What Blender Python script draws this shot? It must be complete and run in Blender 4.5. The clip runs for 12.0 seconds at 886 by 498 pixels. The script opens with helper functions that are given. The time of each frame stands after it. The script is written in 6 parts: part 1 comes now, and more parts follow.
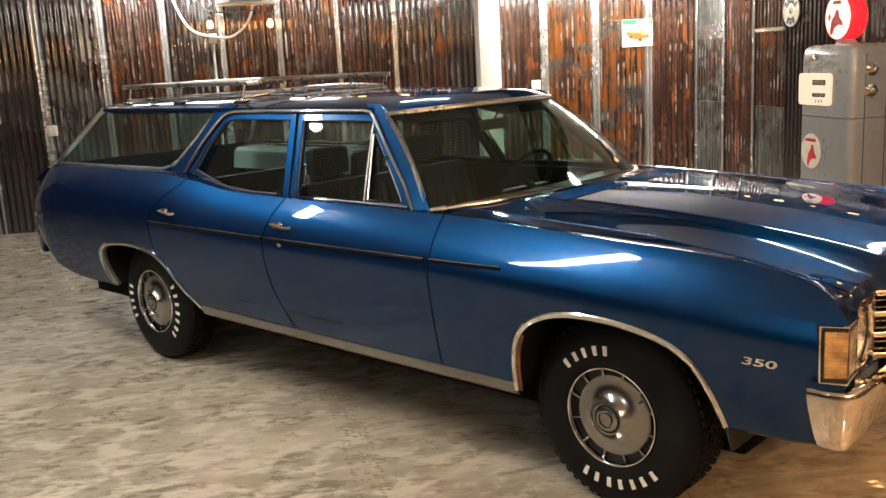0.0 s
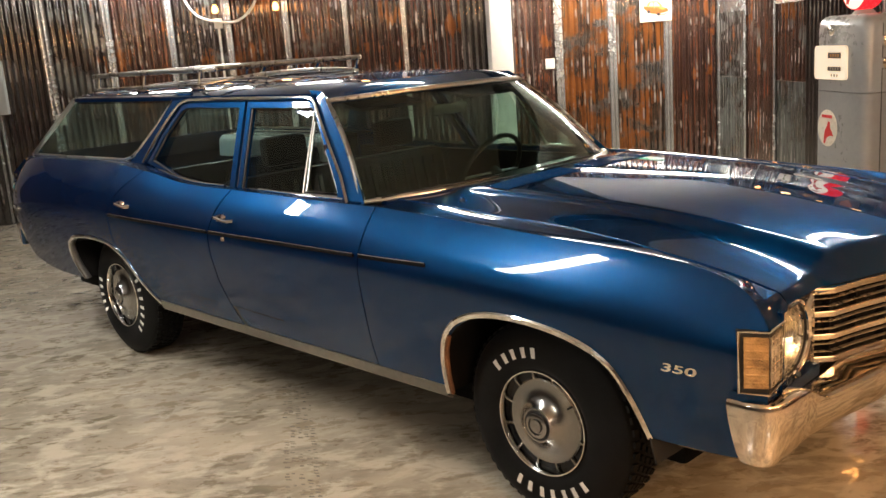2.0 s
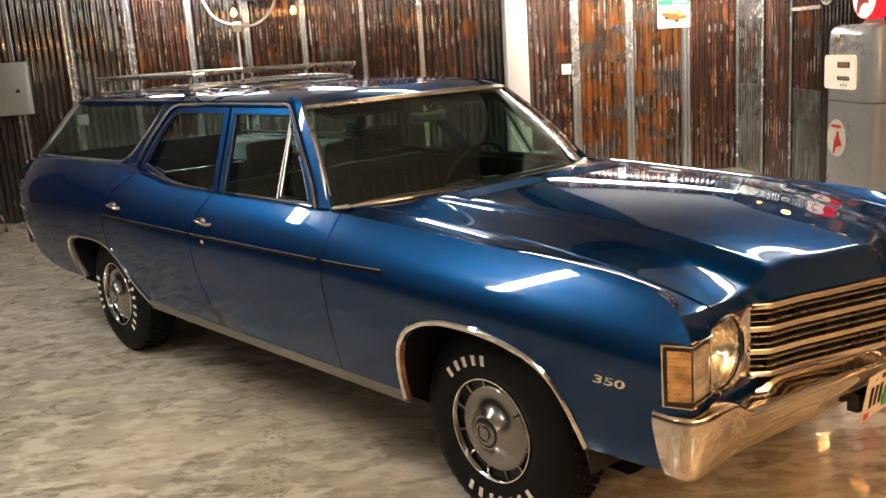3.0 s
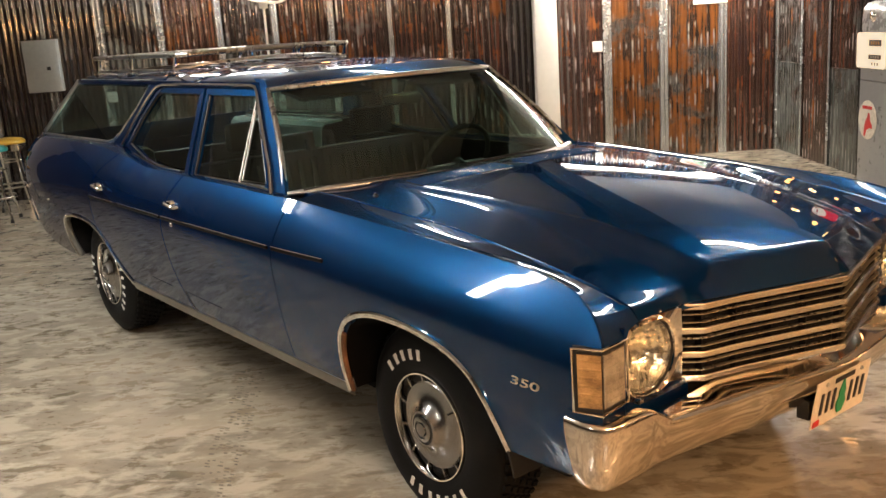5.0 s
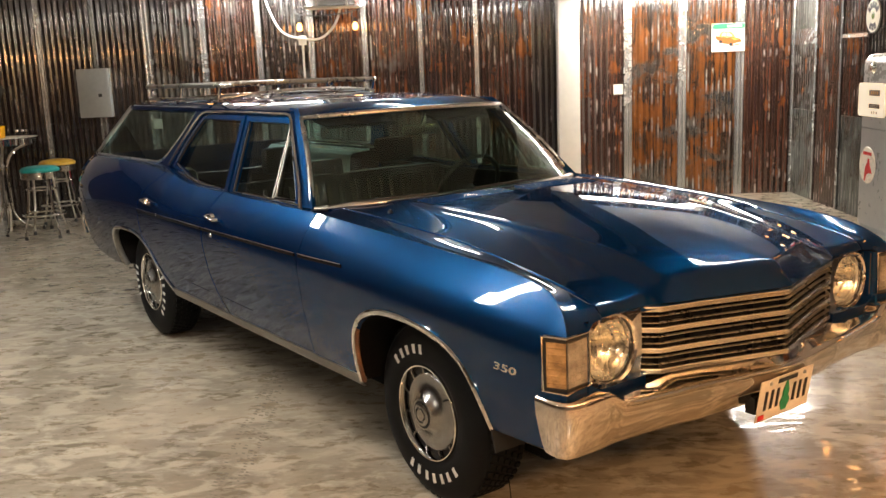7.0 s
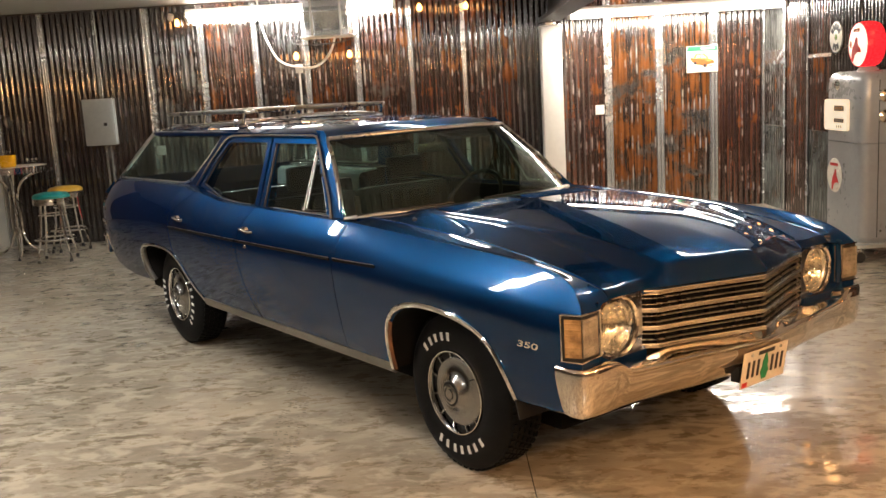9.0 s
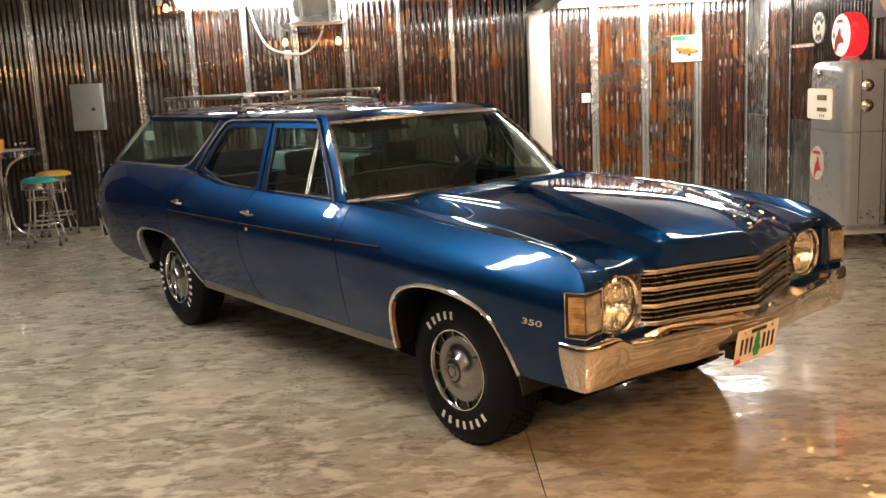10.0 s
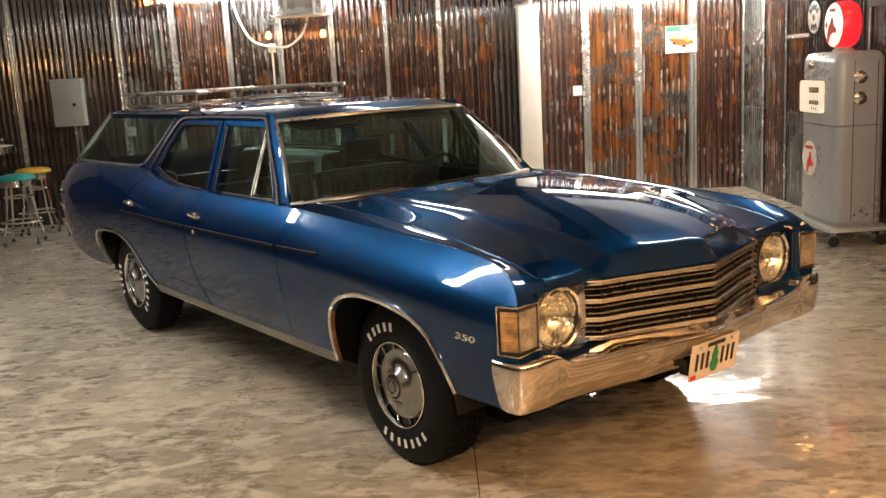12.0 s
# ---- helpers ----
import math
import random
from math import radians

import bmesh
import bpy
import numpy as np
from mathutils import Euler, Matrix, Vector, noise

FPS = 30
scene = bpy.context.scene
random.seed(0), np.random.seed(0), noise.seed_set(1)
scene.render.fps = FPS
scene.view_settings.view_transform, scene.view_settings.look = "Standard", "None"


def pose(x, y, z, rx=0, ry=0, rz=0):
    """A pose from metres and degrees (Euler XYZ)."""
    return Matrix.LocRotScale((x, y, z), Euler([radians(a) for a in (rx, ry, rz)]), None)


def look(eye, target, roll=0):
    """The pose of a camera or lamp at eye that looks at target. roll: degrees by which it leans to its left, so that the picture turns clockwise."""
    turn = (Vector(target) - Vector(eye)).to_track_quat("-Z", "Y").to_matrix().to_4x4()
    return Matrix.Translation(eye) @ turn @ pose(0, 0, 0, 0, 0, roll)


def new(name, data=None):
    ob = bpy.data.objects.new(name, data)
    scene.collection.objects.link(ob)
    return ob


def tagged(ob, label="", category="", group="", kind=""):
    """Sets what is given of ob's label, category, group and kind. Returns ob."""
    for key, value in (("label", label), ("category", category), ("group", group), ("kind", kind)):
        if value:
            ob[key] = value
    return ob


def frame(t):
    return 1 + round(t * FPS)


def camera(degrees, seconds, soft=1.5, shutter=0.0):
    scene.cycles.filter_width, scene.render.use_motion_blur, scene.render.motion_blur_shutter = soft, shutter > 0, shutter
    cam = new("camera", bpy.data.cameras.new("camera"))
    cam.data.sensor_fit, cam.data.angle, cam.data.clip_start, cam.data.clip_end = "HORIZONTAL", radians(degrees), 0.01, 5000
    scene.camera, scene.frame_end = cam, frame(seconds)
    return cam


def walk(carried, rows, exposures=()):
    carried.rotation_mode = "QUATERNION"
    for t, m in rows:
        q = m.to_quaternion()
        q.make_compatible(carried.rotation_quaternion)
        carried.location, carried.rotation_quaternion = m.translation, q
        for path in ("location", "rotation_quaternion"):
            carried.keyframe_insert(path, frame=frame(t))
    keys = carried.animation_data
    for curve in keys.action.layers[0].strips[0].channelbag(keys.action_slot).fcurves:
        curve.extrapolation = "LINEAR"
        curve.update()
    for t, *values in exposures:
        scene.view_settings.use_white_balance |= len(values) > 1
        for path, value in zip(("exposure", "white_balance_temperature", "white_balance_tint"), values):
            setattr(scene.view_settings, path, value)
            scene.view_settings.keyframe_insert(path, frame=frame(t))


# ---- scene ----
cam = camera(51.0, 12.0)
PATH = [
    (0, (4.596, -3.352, 1.562), (3.258, -1.92, 1.164), -3.0),
    (0.5, (4.734, -3.249, 1.56), (3.336, -1.878, 1.155), -2.6),
    (1, (4.792, -3.139, 1.555), (3.362, -1.806, 1.133), -3.3),
    (1.5, (4.773, -2.994, 1.552), (3.342, -1.663, 1.126), -3.4),
    (2, (4.77, -2.901, 1.545), (3.355, -1.555, 1.112), -4.3),
    (2.5, (4.844, -2.821, 1.546), (3.419, -1.486, 1.112), -4.5),
    (3, (4.988, -2.731, 1.557), (3.517, -1.443, 1.133), -3.8),
    (3.2, (5.032, -2.697, 1.549), (3.551, -1.418, 1.134), -3.7),
    (4.8, (5.109, -2.38, 1.544), (3.582, -1.173, 1.08), -4.3),
    (5, (5.147, -2.361, 1.55), (3.599, -1.182, 1.085), -3.9),
    (5.5, (5.258, -2.307, 1.548), (3.659, -1.194, 1.095), -2.3),
    (6, (5.362, -2.352, 1.559), (3.744, -1.253, 1.138), -2.2),
    (6.5, (5.474, -2.473, 1.556), (3.865, -1.354, 1.155), -2.7),
    (6.7, (5.508, -2.513, 1.547), (3.908, -1.379, 1.151), -2.4),
    (8.5, (5.85, -2.814, 1.569), (4.243, -1.674, 1.228), -2.5),
    (9, (5.863, -2.995, 1.556), (4.286, -1.812, 1.221), -3.3),
    (9.5, (5.874, -3.122, 1.55), (4.319, -1.918, 1.189), -3.1),
    (10, (5.89, -3.148, 1.552), (4.343, -1.932, 1.19), -2.9),
    (10.5, (5.89, -3.138, 1.554), (4.353, -1.908, 1.201), -2.9),
    (11, (5.876, -3.085, 1.549), (4.346, -1.85, 1.189), -3.2),
    (11.5, (5.858, -2.935, 1.545), (4.318, -1.716, 1.171), -3.3),
    (12, (5.874, -2.758, 1.55), (4.312, -1.568, 1.173), -3.2),
]
walk(cam, [(t, look(eye, target, roll)) for t, eye, target, roll in PATH], [(0, 0.15), (5, 0.10), (12, 0.08)])

# ---- world, lamps, exposure ----
# Room frame: x runs along the back wall, y points out through it, origin at its foot.
ROOM = Matrix.Translation((-5.35, 0.616, 0)) @ Matrix.Rotation(radians(52.94), 4, "Z")
CEIL = 2.715
SIDE = 7.75

world = bpy.data.worlds.new("world")
scene.world = world
world.use_nodes = True
world.node_tree.nodes["Background"].inputs["Color"].default_value = (0.05, 0.05, 0.055, 1)
world.node_tree.nodes["Background"].inputs["Strength"].default_value = 0.4

COOL, PALE, WARM = (0.94, 0.97, 1.0), (1.0, 0.93, 0.82), (1.0, 0.53, 0.22)
# Fluorescent battens: centre along the wall, distance from it, height, length, turn, tilt, watts.
TUBES = [
    (2.25, -0.14, 2.62, 2.4, 0, -30, 43),
    (6.54, -0.70, 2.37, 2.38, 0, 0, 50),
    (1.62, -7.20, CEIL, 2.2, -8, 0, 27),
    (0.80, -5.02, CEIL, 0.75, -8, 0, 23),
    (6.05, -5.80, CEIL, 1.3, -4, 0, 5),
    (3.86, -4.20, CEIL, 0.6, -4, 0, 5),
    (0.6, -10.6, CEIL, 1.3, 90, 0, 34),
    (4.9, -13.2, CEIL, 1.3, 0, 0, 30),
]
for u, v, z, length, turn, tilt, watts in TUBES:
    lamp = bpy.data.lights.new("tube_light", "AREA")
    lamp.shape, lamp.size, lamp.size_y, lamp.energy, lamp.color = "RECTANGLE", length, 0.10, watts, COOL if u < 3 and v > -9 else PALE
    new("tube_light", lamp).matrix_world = ROOM @ pose(u, v, z, 0, 0, turn) @ pose(0, 0, 0, tilt) @ pose(0, 0, -0.135)
# Warm filament bulbs: on the back wall, along the side wall and, added out of view, ahead of the car.
BULBS = [(0.933, -0.12, 2.50), (2.274, -0.14, 2.05), (2.888, -0.12, 2.04), (3.728, -0.12, 2.52), (4.26, -0.12, 2.51)]
BULBS += [(7.50, -1.95 - 0.65 * k, 2.32 - 0.04 * (k % 2)) for k in range(12)]
# Four strong unseen bulbs, added to warm the floor and the bumper.
BULBS += [(6.9 - 0.7 * k, -10.2 - 0.25 * k, 2.18) for k in range(4)]
for k, (u, v, z) in enumerate(BULBS):
    if k < 5 or k > 16 or k % 2 == 0:
        lamp = bpy.data.lights.new("warm_bulb", "POINT")
        lamp.shadow_soft_size, lamp.energy, lamp.color = (0.05 if k < 5 else 0.05 if k < 17 else 0.10), (1.2 if k < 5 else 2.5 if k < 17 else 104), WARM
        new("warm_bulb", lamp).matrix_world = ROOM @ pose(u, v, z)

# ---- materials ----
class Tree:
    """A small writer of node materials."""

    def __init__(self, name):
        self.material = bpy.data.materials.new(name)
        self.material.use_nodes = True
        self.nodes, self.links = self.material.node_tree.nodes, self.material.node_tree.links
        self.bsdf = self.nodes["Principled BSDF"]

    def node(self, kind, **inputs):
        made = self.nodes.new(kind)
        for key, value in inputs.items():
            self.put(made.inputs[key.replace("_", " ")], value)
        return made

    def put(self, socket, value):
        if isinstance(value, bpy.types.NodeSocket):
            self.links.new(value, socket)
        elif isinstance(value, tuple) and socket.type == "RGBA":
            socket.default_value = (*value, 1)[:4]
        else:
            socket.default_value = value

    def coords(self, stretch=(1, 1, 1), shuffle=False):
        made = self.node("ShaderNodeTexCoord").outputs["Object"]
        if shuffle:
            off = self.node("ShaderNodeVectorMath")
            off.operation = "MULTIPLY_ADD"
            self.links.new(self.node("ShaderNodeObjectInfo").outputs["Random"], off.inputs[0])
            off.inputs[1].default_value = (37.0, 19.0, 53.0)
            self.links.new(made, off.inputs[2])
            made = off.outputs[0]
        scaled = self.node("ShaderNodeMapping")
        self.links.new(made, scaled.inputs["Vector"])
        scaled.inputs["Scale"].default_value = stretch
        return scaled.outputs[0]

    def noise(self, where, scale, detail=4.0, rough=0.55, twist=0.0):
        made = self.node("ShaderNodeTexNoise", Scale=scale, Detail=detail, Roughness=rough, Distortion=twist)
        self.links.new(where, made.inputs["Vector"])
        return made.outputs["Fac"]

    def ramp(self, value, low, high, a=0.0, b=1.0):
        made = self.node("ShaderNodeMapRange", From_Min=low, From_Max=high, To_Min=a, To_Max=b)
        made.interpolation_type = "SMOOTHSTEP"
        self.links.new(value, made.inputs["Value"])
        return made.outputs["Result"]

    def mix(self, factor, a, b):
        made = self.node("ShaderNodeMix")
        made.data_type = "RGBA"
        self.put(made.inputs[0], factor)
        self.put(made.inputs[6], a)
        self.put(made.inputs[7], b)
        return made.outputs[2]

    def math(self, how, a, b):
        made = self.node("ShaderNodeMath")
        made.operation = how
        self.put(made.inputs[0], a)
        self.put(made.inputs[1], b)
        return made.outputs[0]

    def bump(self, height, strength, distance=0.01):
        made = self.node("ShaderNodeBump", Strength=strength, Distance=distance, Height=height)
        self.links.new(made.outputs[0], self.bsdf.inputs["Normal"])

    def set(self, **inputs):
        for key, value in inputs.items():
            self.put(self.bsdf.inputs[key.replace("_", " ")], value)
        return self.material


def plain(name, colour, rough=0.5, metal=0.0, vary=0.12, scale=18.0, bump=0.0, **more):
    """A material with mild mottling in colour and gloss."""
    t = Tree(name)
    c = t.coords()
    big, fine = t.noise(c, scale * 0.25), t.noise(c, scale * 6)
    dark = tuple(v * (1 - vary * 2) for v in colour)
    lite = tuple(min(1, v * (1 + vary)) for v in colour)
    both = t.math("ADD", t.math("MULTIPLY", big, 0.65), t.math("MULTIPLY", fine, 0.35))
    t.set(Base_Color=t.mix(t.ramp(both, 0.3, 0.7), dark, lite), Metallic=metal,
          Roughness=t.ramp(both, 0.25, 0.75, max(0.0, rough - 0.06), rough + 0.08), **more)
    if bump:
        t.bump(fine, bump, 0.003)
    return t.material


def rusty(name, orange, galv, dark=(0.018, 0.0095, 0.0075), mid=(0.062, 0.028, 0.019), glint=0.75):
    """Old corrugated roofing: brown lacquered rust, orange bloom and dull zinc in soft level bands, streaked downwards,
    with pale highlights painted along the ridges.
    """
    t = Tree(name)
    drip, thin = t.noise(t.coords((1, 1, 0.05), True), 22, 4, 0.6), t.noise(t.coords((1, 1, 0.035), True), 75, 3)
    bloom = t.noise(t.coords((0.95, 1, 0.8), True), 3.4, 7, 0.64, 0.3)
    patch = t.noise(t.coords((0.95, 1, 1.3), True), 2.3, 6, 0.58, 0.2)
    fleck_noise = t.noise(t.coords((1, 1, 0.9), True), 5.0, 4, 0.6)
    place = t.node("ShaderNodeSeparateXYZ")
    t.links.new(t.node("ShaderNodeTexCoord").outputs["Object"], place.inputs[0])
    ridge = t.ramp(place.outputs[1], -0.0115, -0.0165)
    col = t.mix(t.ramp(drip, 0.34, 0.70), dark, mid)
    rust = t.mix(t.ramp(t.math("ADD", t.math("MULTIPLY", drip, 0.6), t.math("MULTIPLY", bloom, 0.4)), 0.38, 0.62), (0.060, 0.023, 0.010), (0.235, 0.080, 0.020))
    m_rust = t.ramp(t.math("ADD", bloom, t.math("MULTIPLY", drip, 0.55)), 1.02 - orange * 0.6, 1.17 - orange * 0.6)
    col = t.mix(m_rust, col, rust)
    zinc = t.mix(t.ramp(drip, 0.3, 0.7), (0.072, 0.078, 0.074), (0.20, 0.212, 0.205))
    m_zinc = t.math("MULTIPLY", t.ramp(t.math("ADD", patch, t.math("ADD", t.math("MULTIPLY", thin, 0.18), t.math("MULTIPLY", drip, 0.30))), 1.03 - galv * 0.55, 1.19 - galv * 0.55), 0.9)
    col = t.mix(m_zinc, col, zinc)
    # Lamp highlights painted pale along the ridges, in short runs.
    m_glint = t.math("MULTIPLY", ridge, t.ramp(t.math("ADD", fleck_noise, t.math("MULTIPLY", thin, 0.25)), 0.70 - 0.12 * galv, 0.83 - 0.12 * galv))
    col = t.mix(t.math("MULTIPLY", m_glint, glint), col, (0.33, 0.325, 0.315))
    t.set(Base_Color=col, Metallic=t.math("ADD", t.math("MULTIPLY", m_zinc, 0.5), t.math("MULTIPLY", m_rust, 0.32)), Roughness=t.ramp(t.math("ADD", t.math("MULTIPLY", thin, 0.5), t.math("MULTIPLY", fleck_noise, 0.5)), 0.35, 0.65, 0.08, 0.25), Specular_IOR_Level=0.8, Coat_Weight=0.9, Coat_Roughness=0.05)
    t.bump(t.math("ADD", t.noise(t.coords((1, 1, 0.25), True), 14, 3), t.math("MULTIPLY", thin, 0.2)), 0.15, 0.004)
    return t.material


def concrete():
    """Power-floated slab under a clear sealer: pale trowel patches, grey-brown clouds, grit, and a rippled wet-looking shine."""
    t = Tree("polished_concrete")
    c, level = t.coords(), t.coords((0.85, 1.2, 1))
    cloud, sweep = t.noise(c, 1.0, 4, 0.55, 0.5), t.noise(level, 2.4, 5, 0.58, 0.6)
    blot, wipe = t.noise(level, 5.5, 7, 0.64, 0.4), t.noise(t.coords((0.85, 1.35, 1)), 6.0, 7, 0.56, 0.7)
    grit, smear = t.noise(c, 140, 3), t.noise(t.coords((0.75, 1.5, 1)), 13, 7, 0.66, 0.4)
    col = t.mix(t.ramp(cloud, 0.36, 0.64), (0.275, 0.235, 0.172), (0.455, 0.385, 0.283))
    col = t.mix(t.math("MULTIPLY", t.ramp(sweep, 0.62, 0.36), 0.72), col, (0.185, 0.160, 0.118))
    col = t.mix(t.math("MULTIPLY", t.ramp(smear, 0.42, 0.72), 0.50), col, (0.50, 0.45, 0.36))
    # Pale patches with fairly crisp edges, left by the trowel.
    col = t.mix(t.math("MULTIPLY", t.ramp(t.math("ADD", wipe, t.math("MULTIPLY", smear, 0.38)), 0.64, 0.82), 0.66), col, (0.63, 0.56, 0.44))
    col = t.mix(t.math("MULTIPLY", t.ramp(blot, 0.48, 0.26), 0.14), col, (0.135, 0.112, 0.082))
    col = t.mix(t.math("MULTIPLY", t.ramp(grit, 0.62, 0.72), 0.25), col, (0.12, 0.10, 0.085))
    t.set(Base_Color=col, Roughness=t.ramp(t.math("ADD", t.math("MULTIPLY", blot, 0.5), t.math("MULTIPLY", smear, 0.5)), 0.38, 0.62, 0.22, 0.45), Specular_IOR_Level=0.22, Coat_Weight=t.ramp(sweep, 0.35, 0.60, 0.6, 1.0), Coat_Roughness=t.ramp(smear, 0.40, 0.64, 0.03, 0.085), Coat_IOR=1.47)
    ripple = t.math("ADD", t.noise(t.coords((0.8, 1.2, 1)), 3.4, 2, 0.45, 0.8), t.math("MULTIPLY", t.noise(t.coords((0.7, 1.4, 1)), 12, 2, 0.5, 0.6), 0.06))
    made = t.node("ShaderNodeBump", Strength=0.36, Distance=0.013, Height=ripple)
    t.links.new(made.outputs[0], t.bsdf.inputs["Coat Normal"])
    t.bump(t.math("ADD", ripple, t.math("MULTIPLY", grit, 0.05)), 0.12, 0.010)
    return t.material


def car_paint():
    """Blue metallic base, its flakes giving a broad sheen, under a clear glossy coat."""
    t = Tree("blue_metallic_paint")
    c = t.coords()
    flake, haze = t.noise(c, 900, 2), t.noise(c, 3.0, 3)
    col = t.mix(t.ramp(flake, 0.35, 0.65), (0.0005, 0.0285, 0.092), (0.0008, 0.0475, 0.141))
    base = t.node("ShaderNodeBsdfGlossy", Color=col, Roughness=t.ramp(haze, 0.3, 0.7, 0.33, 0.37))
    body = t.node("ShaderNodeBsdfDiffuse", Color=(0.0045, 0.019, 0.088))
    under = t.node("ShaderNodeMixShader", Fac=0.22)
    t.links.new(base.outputs[0], under.inputs[1])
    t.links.new(body.outputs[0], under.inputs[2])
    coat = t.node("ShaderNodeBsdfGlossy", Color=(1.0, 1.0, 1.0), Roughness=0.012)
    layer = t.node("ShaderNodeMixShader")
    t.links.new(t.node("ShaderNodeFresnel", IOR=1.41).outputs[0], layer.inputs[0])
    t.links.new(under.outputs[0], layer.inputs[1])
    t.links.new(coat.outputs[0], layer.inputs[2])
    t.links.new(layer.outputs[0], t.nodes["Material Output"].inputs["Surface"])
    return t.material


def glazing(name, tint, gloss=0.02, show=1.0, veil=0.0):
    """A thin pane: lets light through, tinted, mirrors by Fresnel, under a thin uneven pale veil that stands in for
    reflected haze.
    """
    t = Tree(name)
    out = t.nodes["Material Output"]
    clear = t.node("ShaderNodeBsdfTransparent", Color=tint)
    shine = t.node("ShaderNodeBsdfGlossy", Color=(1.0, 1.0, 1.0), Roughness=gloss)
    blend = t.node("ShaderNodeMixShader")
    slant = t.node("ShaderNodeLayerWeight", Blend=0.5).outputs["Facing"]
    mirror = t.math("ADD", t.math("MULTIPLY", t.math("POWER", slant, 5.0), 0.96), 0.04)
    t.links.new(t.math("MULTIPLY", mirror, show), blend.inputs[0])
    t.links.new(clear.outputs[0], blend.inputs[1])
    t.links.new(shine.outputs[0], blend.inputs[2])
    # Pale diffuse veil, put in for the hazy reflections on the glass.
    film = t.node("ShaderNodeMixShader")
    t.links.new(t.ramp(t.noise(t.coords(), 5.0, 4), 0.25, 0.75, veil * 0.6, veil * 1.4), film.inputs[0])
    t.links.new(blend.outputs[0], film.inputs[1])
    t.links.new(t.node("ShaderNodeBsdfDiffuse", Color=(0.52, 0.56, 0.53)).outputs[0], film.inputs[2])
    t.links.new(film.outputs[0], out.inputs["Surface"])
    return t.material


def faceted_bowl():
    """Bright reflector broken up by the pattern of the lens."""
    t = Tree("faceted_bowl")
    cells = t.node("ShaderNodeTexVoronoi", Scale=36.0)
    t.links.new(t.coords((1, 1, 0.6)), cells.inputs["Vector"])
    t.set(Base_Color=(0.93, 0.91, 0.87), Metallic=1.0, Roughness=0.17)
    t.bump(cells.outputs["Distance"], 0.40, 0.012)
    return t.material


def glowing(name, colour, strength):
    t = Tree(name)
    return t.set(Base_Color=colour, Emission_Color=colour, Emission_Strength=strength, Roughness=0.4)


PAINT, CONCRETE = car_paint(), concrete()
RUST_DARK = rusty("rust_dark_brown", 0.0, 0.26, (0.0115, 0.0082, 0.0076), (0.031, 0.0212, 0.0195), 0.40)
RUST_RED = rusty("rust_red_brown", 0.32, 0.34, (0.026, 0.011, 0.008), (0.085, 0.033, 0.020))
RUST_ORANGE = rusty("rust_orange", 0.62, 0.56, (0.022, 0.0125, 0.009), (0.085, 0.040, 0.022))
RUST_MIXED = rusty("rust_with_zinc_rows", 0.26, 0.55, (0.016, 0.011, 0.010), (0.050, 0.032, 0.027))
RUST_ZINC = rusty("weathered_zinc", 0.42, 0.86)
ZINC = plain("galvanised_strip", (0.55, 0.57, 0.575), 0.24, 0.8, 0.06, 3)
CHROME = Tree("chrome").set(Base_Color=(0.84, 0.83, 0.80), Metallic=1.0, Roughness=0.055)
BUMPER_CHROME = Tree("aged_chrome").set(Base_Color=(0.73, 0.68, 0.62), Metallic=1.0, Roughness=0.09)
BRUSHED = plain("bright_aluminium", (0.62, 0.61, 0.58), 0.28, 1.0, 0.10, 8)
BRIGHT_BAR = Tree("satin_grille_bar").set(Base_Color=(0.86, 0.81, 0.72), Metallic=1.0, Roughness=0.24)
THIN_BAR = plain("thin_grille_bar", (0.68, 0.61, 0.51), 0.28, 0.9, 0.10, 8)
FOIL = plain("bright_dented_metal", (0.80, 0.81, 0.81), 0.16, 0.85, 0.12, 9, 1.0)
ROCKER = plain("dull_aluminium_trim", (0.24, 0.225, 0.20), 0.42, 0.85, 0.15, 6)
SILVER = plain("silver_wheel_paint", (0.33, 0.33, 0.325), 0.22, 1.0, 0.02, 3)
RUBBER = plain("tyre_rubber", (0.008, 0.008, 0.008), 0.6, 0.0, 0.2, 30, 0.2, Specular_IOR_Level=0.12)
LETTER = plain("white_tyre_lettering", (0.74, 0.72, 0.67), 0.6, 0.0, 0.08, 40)
BLACK = plain("black_plastic", (0.012, 0.012, 0.012), 0.45, 0.0, 0.2, 20)
STRIP = plain("dull_black_vinyl_strip", (0.006, 0.006, 0.007), 0.4, 0.0, 0.2, 20, Specular_IOR_Level=0.04)
UNDER = plain("dirty_underbody", (0.006, 0.0055, 0.005), 0.9, 0.0, 0.3, 15, Specular_IOR_Level=0.1)
VINYL = plain("black_vinyl", (0.0055, 0.0055, 0.006), 0.42, 0.0, 0.2, 12, 0.15, Specular_IOR_Level=0.2)
# Ledge vinyl coloured pale to carry the glare of the wall tube.
LEDGE = plain("glare_pale_vinyl", (0.70, 0.82, 0.83), 0.16, 0.0, 0.10, 12, 0.06, Coat_Weight=1.0, Coat_Roughness=0.10)
GLASS = glazing("tinted_window_glass", (0.82, 0.90, 0.88), 0.008, 0.8, 0.002)
SHIELD = glazing("windscreen_glass", (0.66, 0.80, 0.75), 0.008, 1.2, 0.002)
BOWL = faceted_bowl()
LENS = glazing("clear_lamp_glass", (0.96, 0.96, 0.94), 0.03)
AMBER = plain("amber_lens", (0.50, 0.31, 0.135), 0.14, 0.35, 0.35, 60, Coat_Weight=0.8)
RIBBED = plain("frosted_clear_lens", (0.44, 0.39, 0.32), 0.16, 0.45, 0.25, 60, Coat_Weight=0.6)
